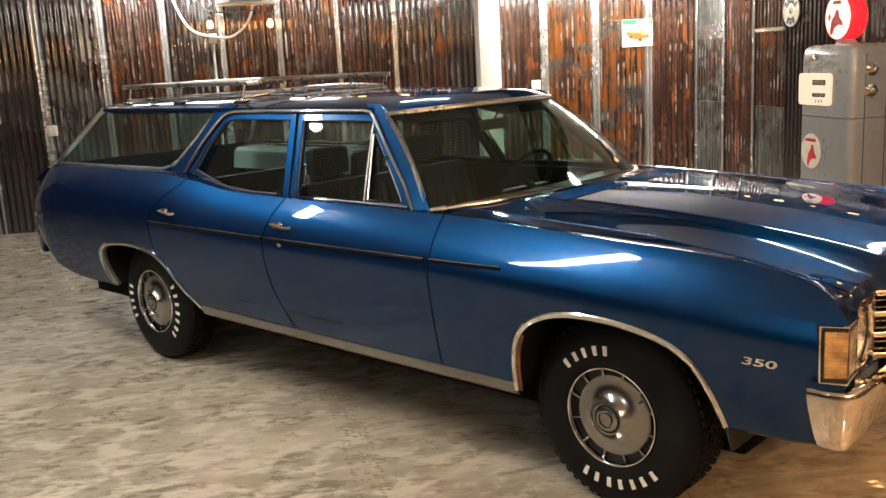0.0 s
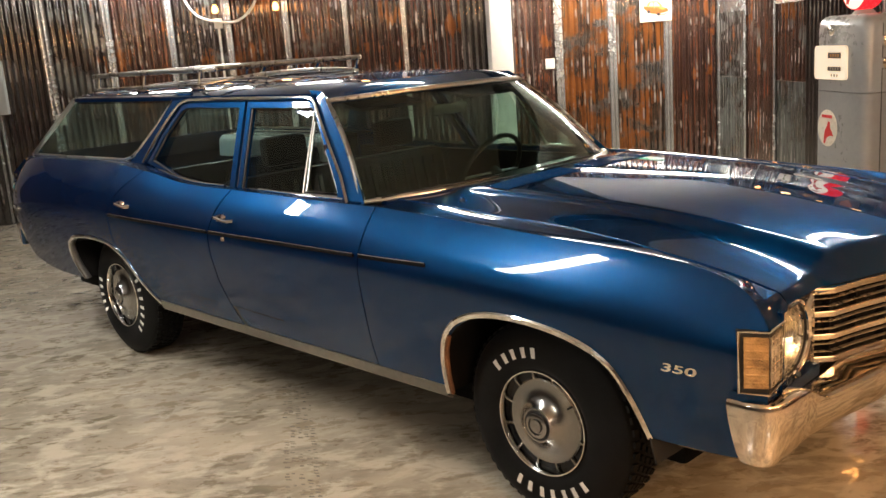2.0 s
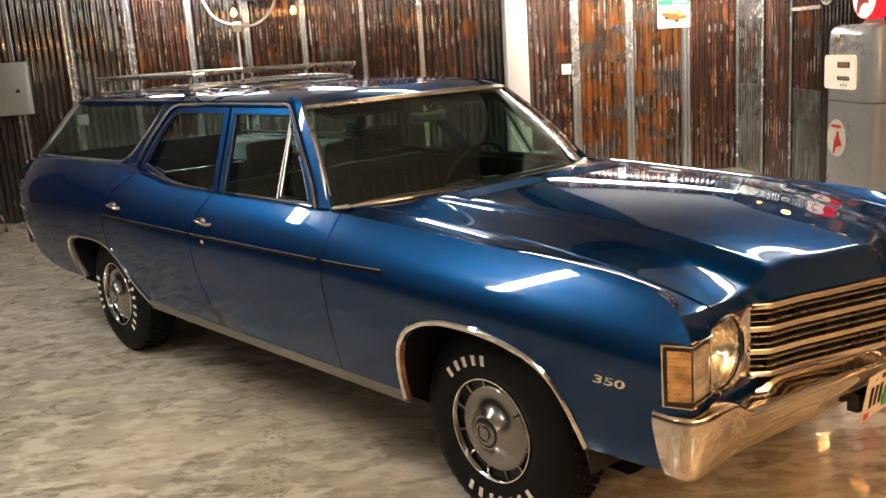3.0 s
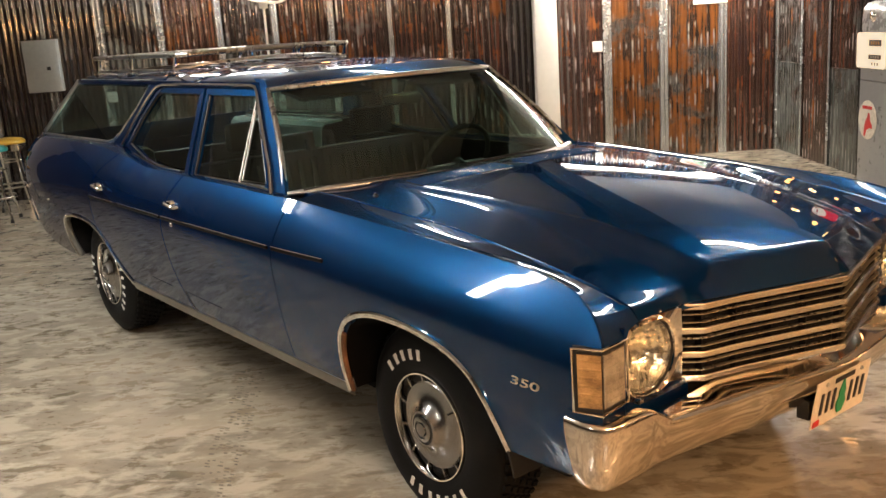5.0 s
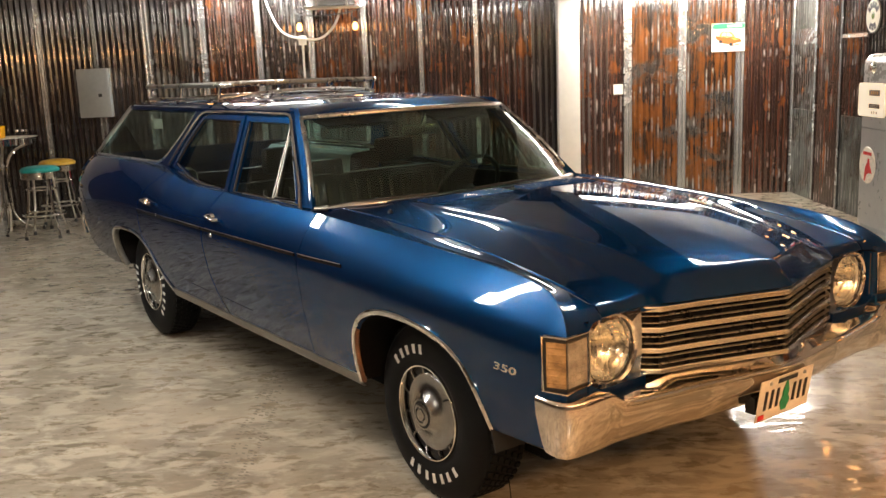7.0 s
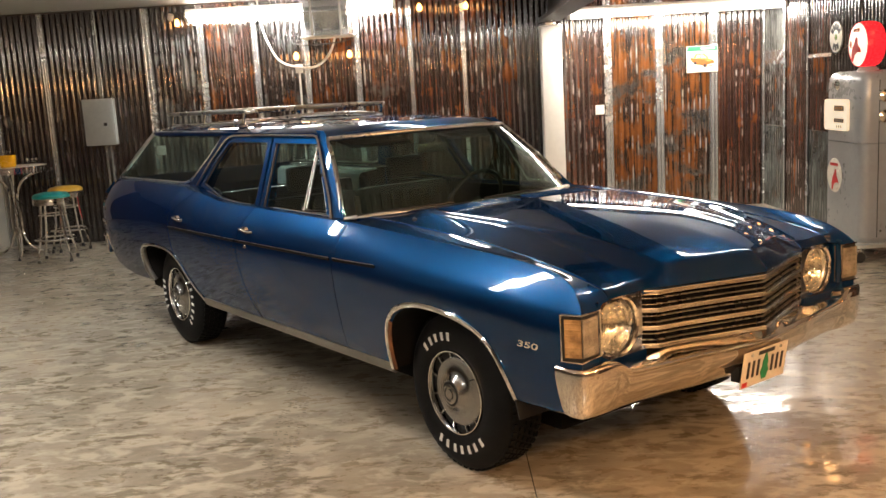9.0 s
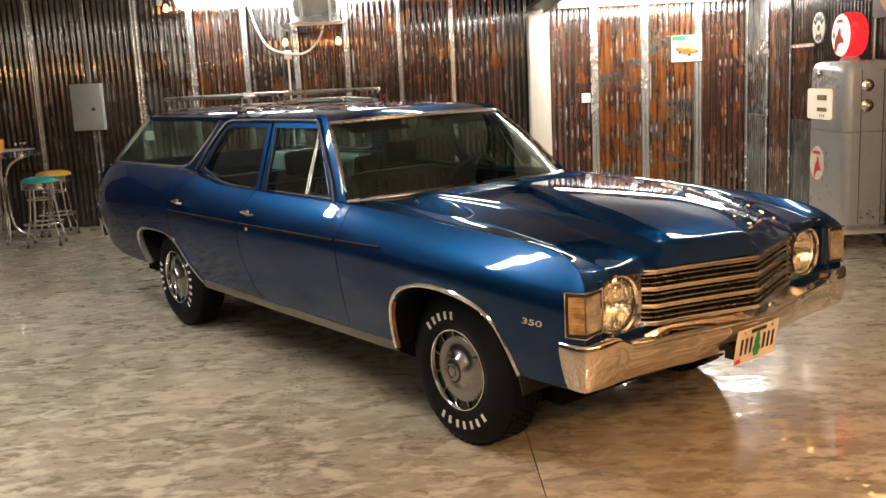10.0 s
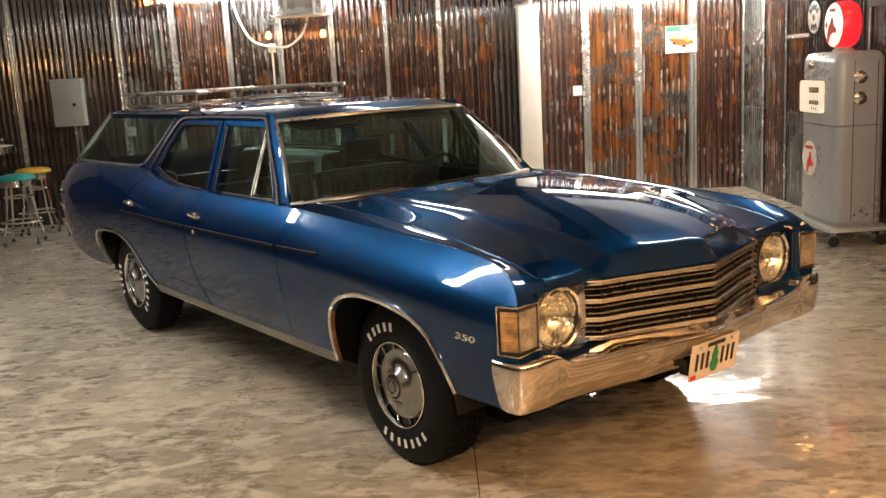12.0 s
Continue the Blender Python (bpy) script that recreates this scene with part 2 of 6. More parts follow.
RUSTY_EDGE = plain("rusted_arch_edge", (0.27, 0.12, 0.05), 0.7, 0.2, 0.35, 40, 0.4)
WHITE = plain("white_paint", (0.74, 0.72, 0.67), 0.42, 0.0, 0.04, 3)
CEILING = plain("white_ceiling_sheet", (0.56, 0.55, 0.535), 0.55, 0.0, 0.05, 2)
PLASTER = plain("brown_wall_board", (0.15, 0.125, 0.105), 0.7, 0.0, 0.08, 2)
GREY_STEEL = plain("grey_enamelled_steel", (0.36, 0.38, 0.37), 0.42, 0.1, 0.06, 4)
PUMP_GREY = plain("grey_pump_paint", (0.31, 0.32, 0.325), 0.30, 0.15, 0.06, 4, Coat_Weight=0.5)
BEAM = plain("black_painted_steel", (0.010, 0.010, 0.010), 0.5, 0.3, 0.2, 8)
TEAL = plain("teal_vinyl", (0.015, 0.30, 0.27), 0.33, 0.0, 0.06, 8)
YELLOW = plain("yellow_vinyl", (0.68, 0.40, 0.045), 0.35, 0.0, 0.06, 8)
JAR_YELLOW = plain("orange_yellow_enamel", (0.72, 0.36, 0.01), 0.25, 0.0, 0.05, 8)
JAR_GREEN = plain("olive_green_enamel", (0.10, 0.15, 0.03), 0.25, 0.0, 0.05, 8)
RED = plain("signal_red", (0.62, 0.02, 0.02), 0.3, 0.0, 0.05, 8)
CREAM = plain("cream_enamel", (0.78, 0.74, 0.64), 0.3, 0.0, 0.05, 8)
INK = plain("dark_ink", (0.02, 0.02, 0.025), 0.5, 0.0, 0.1, 8)
GREEN_INK = plain("green_ink", (0.02, 0.30, 0.12), 0.5, 0.0, 0.1, 8)
PALE_INK = plain("pale_green_grey_ink", (0.50, 0.58, 0.50), 0.5, 0.0, 0.15, 30)
GOLD_INK = plain("golden_ink", (0.66, 0.30, 0.06), 0.5, 0.0, 0.2, 30)
ORANGE_INK = plain("orange_ink", (0.50, 0.115, 0.015), 0.5, 0.0, 0.15, 8)
COUNTER = plain("brown_counter_face", (0.13, 0.10, 0.075), 0.35, 0.0, 0.2, 40)
PLATE_FACE = plain("pale_plate_enamel", (0.74, 0.67, 0.57), 0.35, 0.1, 0.10, 12)
WOOD_DARK = plain("dark_frame_wood", (0.06, 0.035, 0.02), 0.5, 0.0, 0.2, 12)
TUBE_GLOW = glowing("tube_glow", (1.0, 0.94, 0.84), 60.0)
BULB_GLOW = glowing("bulb_glow", (1.0, 0.40, 0.10), 11.0)
GLOBE_RED = plain("lit_red_globe", (0.62, 0.015, 0.02), 0.25, 0.0, 0.05, 8, Emission_Color=(0.9, 0.02, 0.03), Emission_Strength=1.0)
GLOBE_WHITE = plain("lit_white_globe_face", (0.80, 0.74, 0.66), 0.25, 0.0, 0.03, 8, Emission_Color=(1.0, 0.86, 0.70), Emission_Strength=0.95)
DIAL_LIT = plain("lit_cream_dial", (0.80, 0.74, 0.62), 0.3, 0.0, 0.03, 8, Emission_Color=(1.0, 0.82, 0.58), Emission_Strength=0.45)
TYRE_PRINT = plain("tyre_dirt", (0.20, 0.170, 0.125), 0.55, 0.0, 0.25, 20)

# ---- mesh tools ----
def part(name, bm, material, parent=None, label="", bend=38, m=None):
    """Links a bmesh as one mesh object, under parent if one is given."""
    bmesh.ops.recalc_face_normals(bm, faces=bm.faces)
    data = bpy.data.meshes.new(name)
    bm.to_mesh(data)
    bm.free()
    data.materials.append(material)
    for face in data.polygons:
        face.use_smooth = True
    data.set_sharp_from_angle(angle=radians(bend))
    made = new(name, data)
    if parent is not None:
        made.parent = parent
    if m is not None:
        made.matrix_basis = m
    if label:
        made["label"] = label
    return made


def thing(name, m, label, category, group="", kind=""):
    return tagged_empty(name, m, label, category, group, kind)


def tagged_empty(name, m, label, category, group, kind):
    made = new(name)
    made.empty_display_size = 0.1
    made.matrix_basis = m
    return tagged(made, label, category, group, kind)


def boxes(*spans, soft=0.0):
    """Boxes, each (x0, x1, y0, y1, z0, z1), with edges rounded by soft."""
    bm = bmesh.new()
    for x0, x1, y0, y1, z0, z1 in spans:
        made = bmesh.ops.create_cube(bm, size=1)["verts"]
        for v in made:
            v.co = Vector(((v.co.x + 0.5) * (x1 - x0) + x0, (v.co.y + 0.5) * (y1 - y0) + y0, (v.co.z + 0.5) * (z1 - z0) + z0))
    if soft:
        bmesh.ops.bevel(bm, geom=list(bm.edges), offset=soft, segments=2, profile=0.6, affect="EDGES", clamp_overlap=True)
    return bm


def lathe(profile, steps=32, bm=None, m=Matrix()):
    """Turns (radius, height) pairs about z."""
    bm = bm or bmesh.new()
    rings = []
    for r, h in profile:
        if r < 1e-5:
            rings.append([bm.verts.new(m @ Vector((0, 0, h)))])
        else:
            rings.append([bm.verts.new(m @ Vector((r * math.cos(math.tau * k / steps), r * math.sin(math.tau * k / steps), h))) for k in range(steps)])
    for a, b in zip(rings, rings[1:]):
        for k in range(steps):
            n = (k + 1) % steps
            loop = [a[k % len(a)], a[n % len(a)], b[n % len(b)], b[k % len(b)]]
            loop = list(dict.fromkeys(loop))
            if len(loop) > 2:
                bm.faces.new(loop)
    return bm


def tube(points, a, b=None, up=(0, 0, 1), steps=8, closed=False, bm=None):
    """A bar of elliptical section along points: a across, b along up."""
    bm, b = bm or bmesh.new(), b or a
    pts = [Vector(p) for p in points]
    rings, n = [], len(pts)
    for k, p in enumerate(pts):
        before, after = (pts[k - 1], pts[(k + 1) % n]) if closed else (pts[max(0, k - 1)], pts[min(n - 1, k + 1)])
        t = (after - before).normalized()
        u = Vector(up[k]) if isinstance(up, list) else Vector(up)
        if abs(t.dot(u.normalized())) > 0.98:
            u = Vector((0, 1, 0.1))
        side = t.cross(u).normalized()
        top = side.cross(t).normalized()
        rings.append([bm.verts.new(p + side * a * math.cos(math.tau * (i + 0.5) / steps) + top * b * math.sin(math.tau * (i + 0.5) / steps)) for i in range(steps)])
    for k in range(n if closed else n - 1):
        r, s = rings[k], rings[(k + 1) % n]
        for i in range(steps):
            j = (i + 1) % steps
            bm.faces.new((r[i], r[j], s[j], s[i]))
    if not closed:
        bm.faces.new(rings[0])
        bm.faces.new(rings[-1])
    return bm


def shell(rows, back, bm=None):
    """A sheet over a grid of points, with its thickness given by the vector back (or a function of the point)."""
    bm = bm or bmesh.new()
    inner = back if callable(back) else (lambda p: p + Vector(back))
    front = [[bm.verts.new(p) for p in row] for row in rows]
    rear = [[bm.verts.new(inner(Vector(p))) for p in row] for row in rows]
    nr, nc = len(rows), len(rows[0])
    for i in range(nr - 1):
        for j in range(nc - 1):
            bm.faces.new((front[i][j], front[i][j + 1], front[i + 1][j + 1], front[i + 1][j]))
            bm.faces.new((rear[i][j], rear[i + 1][j], rear[i + 1][j + 1], rear[i][j + 1]))
    rim = [(0, j) for j in range(nc)] + [(i, nc - 1) for i in range(1, nr)] + [(nr - 1, j) for j in range(nc - 2, -1, -1)] + [(i, 0) for i in range(nr - 2, 0, -1)]
    for (i, j), (k, l) in zip(rim, rim[1:] + rim[:1]):
        bm.faces.new((front[i][j], rear[i][j], rear[k][l], front[k][l]))
    return bm


def slab(outline, back, bm=None):
    """A flat polygon given thickness."""
    bm = bm or bmesh.new()
    a = [bm.verts.new(p) for p in outline]
    b = [bm.verts.new(Vector(p) + Vector(back)) for p in outline]
    bm.faces.new(a)
    bm.faces.new(b[::-1])
    for k in range(len(a)):
        n = (k + 1) % len(a)
        bm.faces.new((a[k], b[k], b[n], a[n]))
    return bm


def ring(outer, inner, back):
    """A frame between two loops of as many points."""
    bm, back = bmesh.new(), Vector(back)
    loops = [[bm.verts.new(Vector(p) + d) for p in loop] for loop, d in ((outer, Vector()), (inner, Vector()), (inner, back), (outer, back))]
    n = len(outer)
    for a, b in zip(loops, loops[1:] + loops[:1]):
        for k in range(n):
            bm.faces.new((a[k], a[(k + 1) % n], b[(k + 1) % n], b[k]))
    return bm


def smooth_line(points, n):
    """A curve through points, at n even steps."""
    p = np.array(points, float)
    s = np.r_[0, np.cumsum(np.linalg.norm(np.diff(p, axis=0), axis=1))]
    tangent = np.gradient(p, s, axis=0)
    out = []
    for q in np.linspace(0, s[-1], n):
        k = min(len(s) - 2, int(np.searchsorted(s, q, "right")) - 1)
        h = s[k + 1] - s[k]
        t = (q - s[k]) / h
        out.append((2 * t**3 - 3 * t**2 + 1) * p[k] + (t**3 - 2 * t**2 + t) * h * tangent[k] + (3 * t**2 - 2 * t**3) * p[k + 1] + (t**3 - t**2) * h * tangent[k + 1])
    return [Vector(v) for v in out]


def even_line(points, n):
    """Straight runs through points, at n even steps."""
    p = np.array(points, float)
    s = np.r_[0, np.cumsum(np.linalg.norm(np.diff(p, axis=0), axis=1))]
    q = np.linspace(0, s[-1], n)
    return [Vector(v) for v in np.stack([np.interp(q, s, p[:, k]) for k in range(p.shape[1])], 1)]


def arc(cx, cy, r, a0, a1, n):
    return [(cx + r * math.cos(radians(a0 + (a1 - a0) * k / (n - 1))), cy + r * math.sin(radians(a0 + (a1 - a0) * k / (n - 1)))) for k in range(n)]


def text_mesh(word, size, depth, parent, name, material, m, label="", bold=0.0, lean=0.0):
    curve = bpy.data.curves.new(name, "FONT")
    curve.body, curve.size, curve.extrude, curve.align_x, curve.align_y = word, size, depth, "CENTER", "CENTER"
    curve.offset, curve.shear = bold, lean
    holder = bpy.data.objects.new(name, curve)
    data = bpy.data.meshes.new_from_object(holder)
    data.name = name
    bpy.data.objects.remove(holder)
    data.materials.clear()
    data.materials.append(material)
    made = new(name, data)
    made.parent, made.matrix_basis = parent, m
    if label:
        made["label"] = label
    return made

# ---- setting ----
def structure(name, bm, material, label, category, m=ROOM):
    return tagged(part(name, bm, material, m=m), label, category, kind="structure")


LEFT, NEAR = -6.5, -15.0
floor = tagged_empty("floor", ROOM, "polished grey-brown concrete floor with stains and saw-cut joints", "floor", "", "structure")
wall_back = structure("wall_back", boxes((LEFT, SIDE + 0.14, 0.012, 0.14, 0, CEIL + 0.1)), PLASTER, "board wall clad in old corrugated steel sheets", "wall")
wall_side = structure("wall_side", boxes((SIDE + 0.012, SIDE + 0.14, NEAR, 0.012, 0, CEIL + 0.1)), PLASTER, "side wall clad in old corrugated steel sheets", "wall")
wall_left = structure("wall_left", boxes((LEFT - 0.12, LEFT, NEAR, 0.14, 0, CEIL + 0.1)), PLASTER, "plain dull brown boarded wall", "wall")
wall_front = structure("wall_front", boxes((LEFT - 0.12, SIDE + 0.14, NEAR - 0.12, NEAR, 0, CEIL + 0.1)), PLASTER, "plain dull brown boarded wall", "wall")
ceiling = structure("ceiling", boxes((LEFT - 0.12, SIDE + 0.14, NEAR - 0.12, 0.14, CEIL, CEIL + 0.1)), CEILING, "white painted low ceiling", "ceiling")
beam = structure("ceiling_beam", boxes((5.10, 5.34, -9.0, -0.02, 2.28, 2.32), (5.21, 5.23, -9.0, -0.02, 2.32, 2.67), (5.10, 5.34, -9.0, -0.02, 2.67, CEIL)), BEAM, "black painted steel roof beam on a white post", "beam")
post = tagged_empty("post", ROOM, "white painted square steel post under a beam", "post", "", "structure")
part("shaft", boxes((5.10, 5.335, -0.26, -0.03, 0, 2.205), soft=0.012), WHITE, post)
part("cap_plate", boxes((5.09, 5.345, -0.27, -0.02, 2.205, 2.22), soft=0.003), WHITE, post)
part("bracket", boxes((5.16, 5.27, -0.24, -0.1, 2.22, 2.28), soft=0.004), ZINC, post)
for u in (5.13, 5.31):
    part("bolt", lathe([(0, 0.02), (0.014, 0.02), (0.014, 0), (0, 0)], 6, m=Matrix.Translation((u, -0.245, 2.22))), ZINC, post)

# Floor slabs between saw cuts.
part("slab_bed", boxes((LEFT, SIDE + 0.1, NEAR, 0.1, -0.2, -0.03)), UNDER, floor, "dark bed under the slabs")
for u0, u1 in ((LEFT, -2.3), (-2.296, 4.168), (4.172, SIDE + 0.1)):
    part("slab", boxes((u0, u1, NEAR, 0.1, -0.03, 0.0)), CONCRETE, floor)


def corrugated(width, height, pitch=0.0678, amp=0.0085):
    steps = max(8, round(width / pitch * 8))
    rows = []
    for z in (0.0, height):
        rows.append([Vector((width * k / steps, -amp * (1 + math.cos(math.tau * width * k / steps / pitch)), z)) for k in range(steps + 1)])
    return shell(rows, (0, 0.0016, 0))


SHEETS = {}


def sheet(parent, u, width, z0, z1, material, m):
    key = (round(width, 3), round(z1 - z0, 3), material.name)
    if key in SHEETS:
        made = new("corrugated_sheet", SHEETS[key])
        made.parent = parent
    else:
        made = part("corrugated_sheet", corrugated(width, z1 - z0), material, parent, bend=80)
        SHEETS[key] = made.data
    made.matrix_basis = m @ Matrix.Translation((u, 0, z0))
    return made


def lap_strip(parent, u, width, m, z0=0.0, z1=CEIL - 0.02):
    made = part("lap_strip", shell([[Vector((u + width * (q - 0.5), -0.0195 - 0.008 * max(0.0, math.cos(math.tau * (q - 0.5) * 2.0)) ** 1.5 * (1 if 0.1 < q < 0.9 else 0.6), z)) for q in np.linspace(0, 1, 25)] for z in (z0, z1)], (0, 0.004, 0)), ZINC, parent, bend=70)
    made.matrix_basis = m
    return made


D, R, O, X, Z = RUST_DARK, RUST_RED, RUST_ORANGE, RUST_MIXED, RUST_ZINC
BACK = [(-1.323, D, 0.09), (-0.694, D, 0.06), (-0.080, D, 0.026), (0.534, X, 0.09), (1.164, R, 0.075), (1.788, X, 0.07), (2.376, R, 0.07), (2.970, R, 0.065), (3.594, R, 0.05), (4.214, R, 0.05), (4.833, D, 0.0), (5.278, R, 0.0), (5.897, O, 0.09), (6.501, O, 0.09), (7.136, R, 0.09), (7.735, R, 0.06)]
for (u, material, strip), (after, _, _) in zip(BACK, BACK[1:]):
    sheet(wall_back, u + 0.002, after - u - 0.004, 0.0, CEIL - 0.015, material, Matrix())
for u, _, strip in BACK:
    if strip:
        lap_strip(wall_back, u, strip, Matrix())
# Plain white boarding left of the cladding.
part("white_board", boxes((-3.2, -1.38, -0.02, 0.011, 0, CEIL - 0.01), soft=0.004), WHITE, wall_back, "white painted flush boarding")
# Side wall: sheets run from the corner towards the room's front.
TURN = Matrix.Translation((SIDE, 0, 0)) @ Matrix.Rotation(radians(-90), 4, "Z")
v = 0.02
for width, lows in ((0.66, ((0, 0.95, Z), (0.95, 1.78, X), (1.78, CEIL - 0.015, Z))), (0.65, ((0, CEIL - 0.015, R),)), (0.61, ((0, 0.94, Z), (0.94, CEIL - 0.015, R))), (0.61, ((0, CEIL - 0.015, D),)), (0.61, ((0, 1.0, O), (1.0, CEIL - 0.015, D))), *(((0.61, ((0, CEIL - 0.015, k),))) for k in (D, R, O, D, X, R, D, O, D, R, D, X))):
    for z0, z1, material in lows:
        sheet(wall_side, v + 0.002, width - 0.004, z0, z1 - 0.004, material, TURN)
    v += width
for v, strip in ((0.68, 0.05), (1.335, 0.045), (3.16, 0.05), (4.99, 0.05)):
    lap_strip(wall_side, v, strip, TURN)
part("zinc_patch", boxes((1.37, 1.93, -0.026, -0.0175, 1.675, 1.71)), ZINC, wall_side, "narrow bent zinc flashing", m=TURN)
part("zinc_patch", boxes((0.06, 0.65, -0.026, -0.0175, 1.64, 1.80)), ZINC, wall_side, "square zinc patch", m=TURN)


# ---- lamps ----
def tube_fixture(u, v, z, length, turn, tilt):
    lamp = thing("ceiling_light", ROOM @ pose(u, v, z, 0, 0, turn) @ pose(0, 0, 0, tilt), "white fluorescent batten light with glowing tubes" if tilt else "white fluorescent batten light fixed under the ceiling", "ceiling light", "fluorescent ceiling lights")
    h = length / 2
    part("housing", boxes((-h, h, -0.045, 0.045, -0.07, -0.001), soft=0.006), WHITE, lamp)
    for y in (-0.05, 0.05):
        part("tube", tube([(-h + 0.03, y, -0.10), (h - 0.03, y, -0.10)], 0.016, steps=10), TUBE_GLOW, lamp, "glowing fluorescent tube")
    for x in (-h + 0.015, h - 0.015):
        part("end_cap", boxes((x - 0.015, x + 0.015, -0.075, 0.075, -0.125, -0.06), soft=0.004), WHITE, lamp)


for u, v, z, length, turn, tilt, _ in TUBES:
    tube_fixture(u, v, z, length, turn, tilt)


def warm_bulb(u, v, z):
    top = min(CEIL - z, 0.30)
    lamp = thing("bulb_lamp", ROOM @ pose(u, v, z), "small warm filament bulb hanging on a black cord", "bulb lamp", "string of warm bulbs")
    part("bulb", lathe([(0, -0.045), (0.022, -0.038), (0.032, -0.018), (0.03, 0.004), (0.018, 0.03), (0.014, 0.04), (0, 0.042)], 14), BULB_GLOW, lamp, "glowing amber glass bulb")
    part("socket", lathe([(0, 0.04), (0.018, 0.04), (0.018, 0.085), (0.006, 0.095), (0, 0.096)], 12), BLACK, lamp)
    part("cord", tube([(0, 0, 0.09), (0.006, 0, 0.09 + (top - 0.09) * 0.5), (0, 0.004, max(0.12, top))], 0.004, steps=6), BLACK, lamp)


for u, v, z in BULBS:
    warm_bulb(u, v, z)


# ---- things on the walls ----
def fuse_box():
    ob = thing("fuse_box", ROOM @ pose(-0.281, -0.018, 1.152), "grey steel electrical panel with a closed door", "electrical panel")
    part("case", boxes((0, 0.36, -0.09, 0, 0, 0.54), soft=0.006), GREY_STEEL, ob)
    door = part("door", boxes((0.012, 0.348, -0.098, -0.0905, 0.012, 0.528), soft=0.004), GREY_STEEL, ob)
    part("latch", boxes((0.235, 0.275, -0.106, -0.0985, 0.225, 0.262), soft=0.003), BLACK, door, "black recessed latch")
    for z in (0.09, 0.44):
        part("hinge", tube([(0.008, -0.097, z - 0.03), (0.008, -0.097, z + 0.03)], 0.006, steps=6), GREY_STEEL, door)
    pipe = thing("conduit", ROOM @ pose(-0.05, -0.035, 1.692), "thin galvanised conduit above the electrical panel", "conduit")
    part("pipe", tube([(0, 0, 0), (0, 0, CEIL - 1.70)], 0.014, steps=8), ZINC, pipe)
    low = thing("conduit", ROOM @ pose(-0.02, -0.035, 0.0), "thin galvanised conduit below the electrical panel", "conduit")
    part("pipe", tube([(0, 0, 0), (0, 0, 1.16)], 0.012, steps=8), ZINC, low)


def light_switch(u, z, label):
    ob = thing("light_switch", ROOM @ pose(u, -0.019, z), label, "light switch")
    part("plate", boxes((-0.053, 0.053, -0.012, 0, -0.055, 0.055), soft=0.004), WHITE, ob)
    for x in (-0.022, 0.022):
        part("rocker", boxes((x - 0.013, x + 0.013, -0.017, -0.0125, -0.03, 0.03), soft=0.002), WHITE, ob)


def car_sign():
    ob = thing("tin_sign", ROOM @ pose(6.82, -0.026, 1.60), "white tin sign with an orange car and green band", "sign")
    part("board", boxes((0, 0.365, -0.006, 0, 0, 0.305), soft=0.003), CREAM, ob)
    part("band", boxes((0.004, 0.361, -0.008, -0.0062, 0.245, 0.301)), GREEN_INK, ob, "green printed band")
    body = [(0.045, 0.175), (0.075, 0.165), (0.17, 0.150), (0.245, 0.155), (0.315, 0.135), (0.330, 0.100), (0.300, 0.068), (0.235, 0.060), (0.180, 0.078), (0.120, 0.090), (0.065, 0.125), (0.045, 0.145)]
    cabin_shape = [(0.075, 0.166), (0.100, 0.205), (0.125, 0.218), (0.205, 0.212), (0.235, 0.190), (0.262, 0.157), (0.17, 0.151)]
    part("sky_picture", slab([(x, -0.0062, z) for x, z in ((0.03, 0.17), (0.33, 0.15), (0.34, 0.235), (0.03, 0.235))], (0, -0.0006, 0)), PALE_INK, ob, "pale printed sky")
    part("car_picture", slab([(x, -0.0070, z) for x, z in body], (0, -0.0012, 0)), ORANGE_INK, ob, "orange printed car")
    part("roof_picture", slab([(x, -0.0070, z) for x, z in cabin_shape], (0, -0.0010, 0)), GOLD_INK, ob, "yellow-orange printed car roof")
    for outline in (((0.105, 0.170), (0.122, 0.202), (0.150, 0.206), (0.155, 0.164)), ((0.165, 0.163), (0.163, 0.205), (0.196, 0.202), (0.232, 0.162))):
        part("window_picture", slab([(x, -0.0082, z) for x, z in outline], (0, -0.0010, 0)), PALE_INK, ob, "pale printed car window")
    part("bonnet_picture", slab([(x, -0.0084, z) for x, z in ((0.20, 0.148), (0.25, 0.148), (0.305, 0.128), (0.255, 0.118))], (0, -0.0008, 0)), GOLD_INK, ob, "yellow-orange printed hood")
    part("bumper_picture", slab([(x, -0.0084, z) for x, z in ((0.235, 0.082), (0.322, 0.098), (0.318, 0.086), (0.240, 0.070))], (0, -0.0008, 0)), CREAM, ob, "pale printed bumper")
    for x, z in ((0.100, 0.108), (0.212, 0.074)):
        part("wheel_picture", lathe([(0, 0.0034), (0.017, 0.0034), (0.019, 0.0022), (0, 0.0)], 16, m=Matrix.Translation((x, -0.0064, z)) @ Matrix.Rotation(radians(90), 4, "X")), INK, ob, "dark printed wheel")
    part("lettering", boxes((0.17, 0.33, -0.0098, -0.0084, 0.262, 0.284)), CREAM, ob, "pale lettering bar")
    for x, z in ((0.02, 0.02), (0.345, 0.02), (0.02, 0.285), (0.345, 0.285)):
        part("screw", lathe([(0, 0.003), (0.005, 0.002), (0.006, 0), (0, 0)], 8, m=Matrix.Translation((x, -0.008, z)) @ Matrix.Rotation(radians(90), 4, "X")), ZINC, ob)


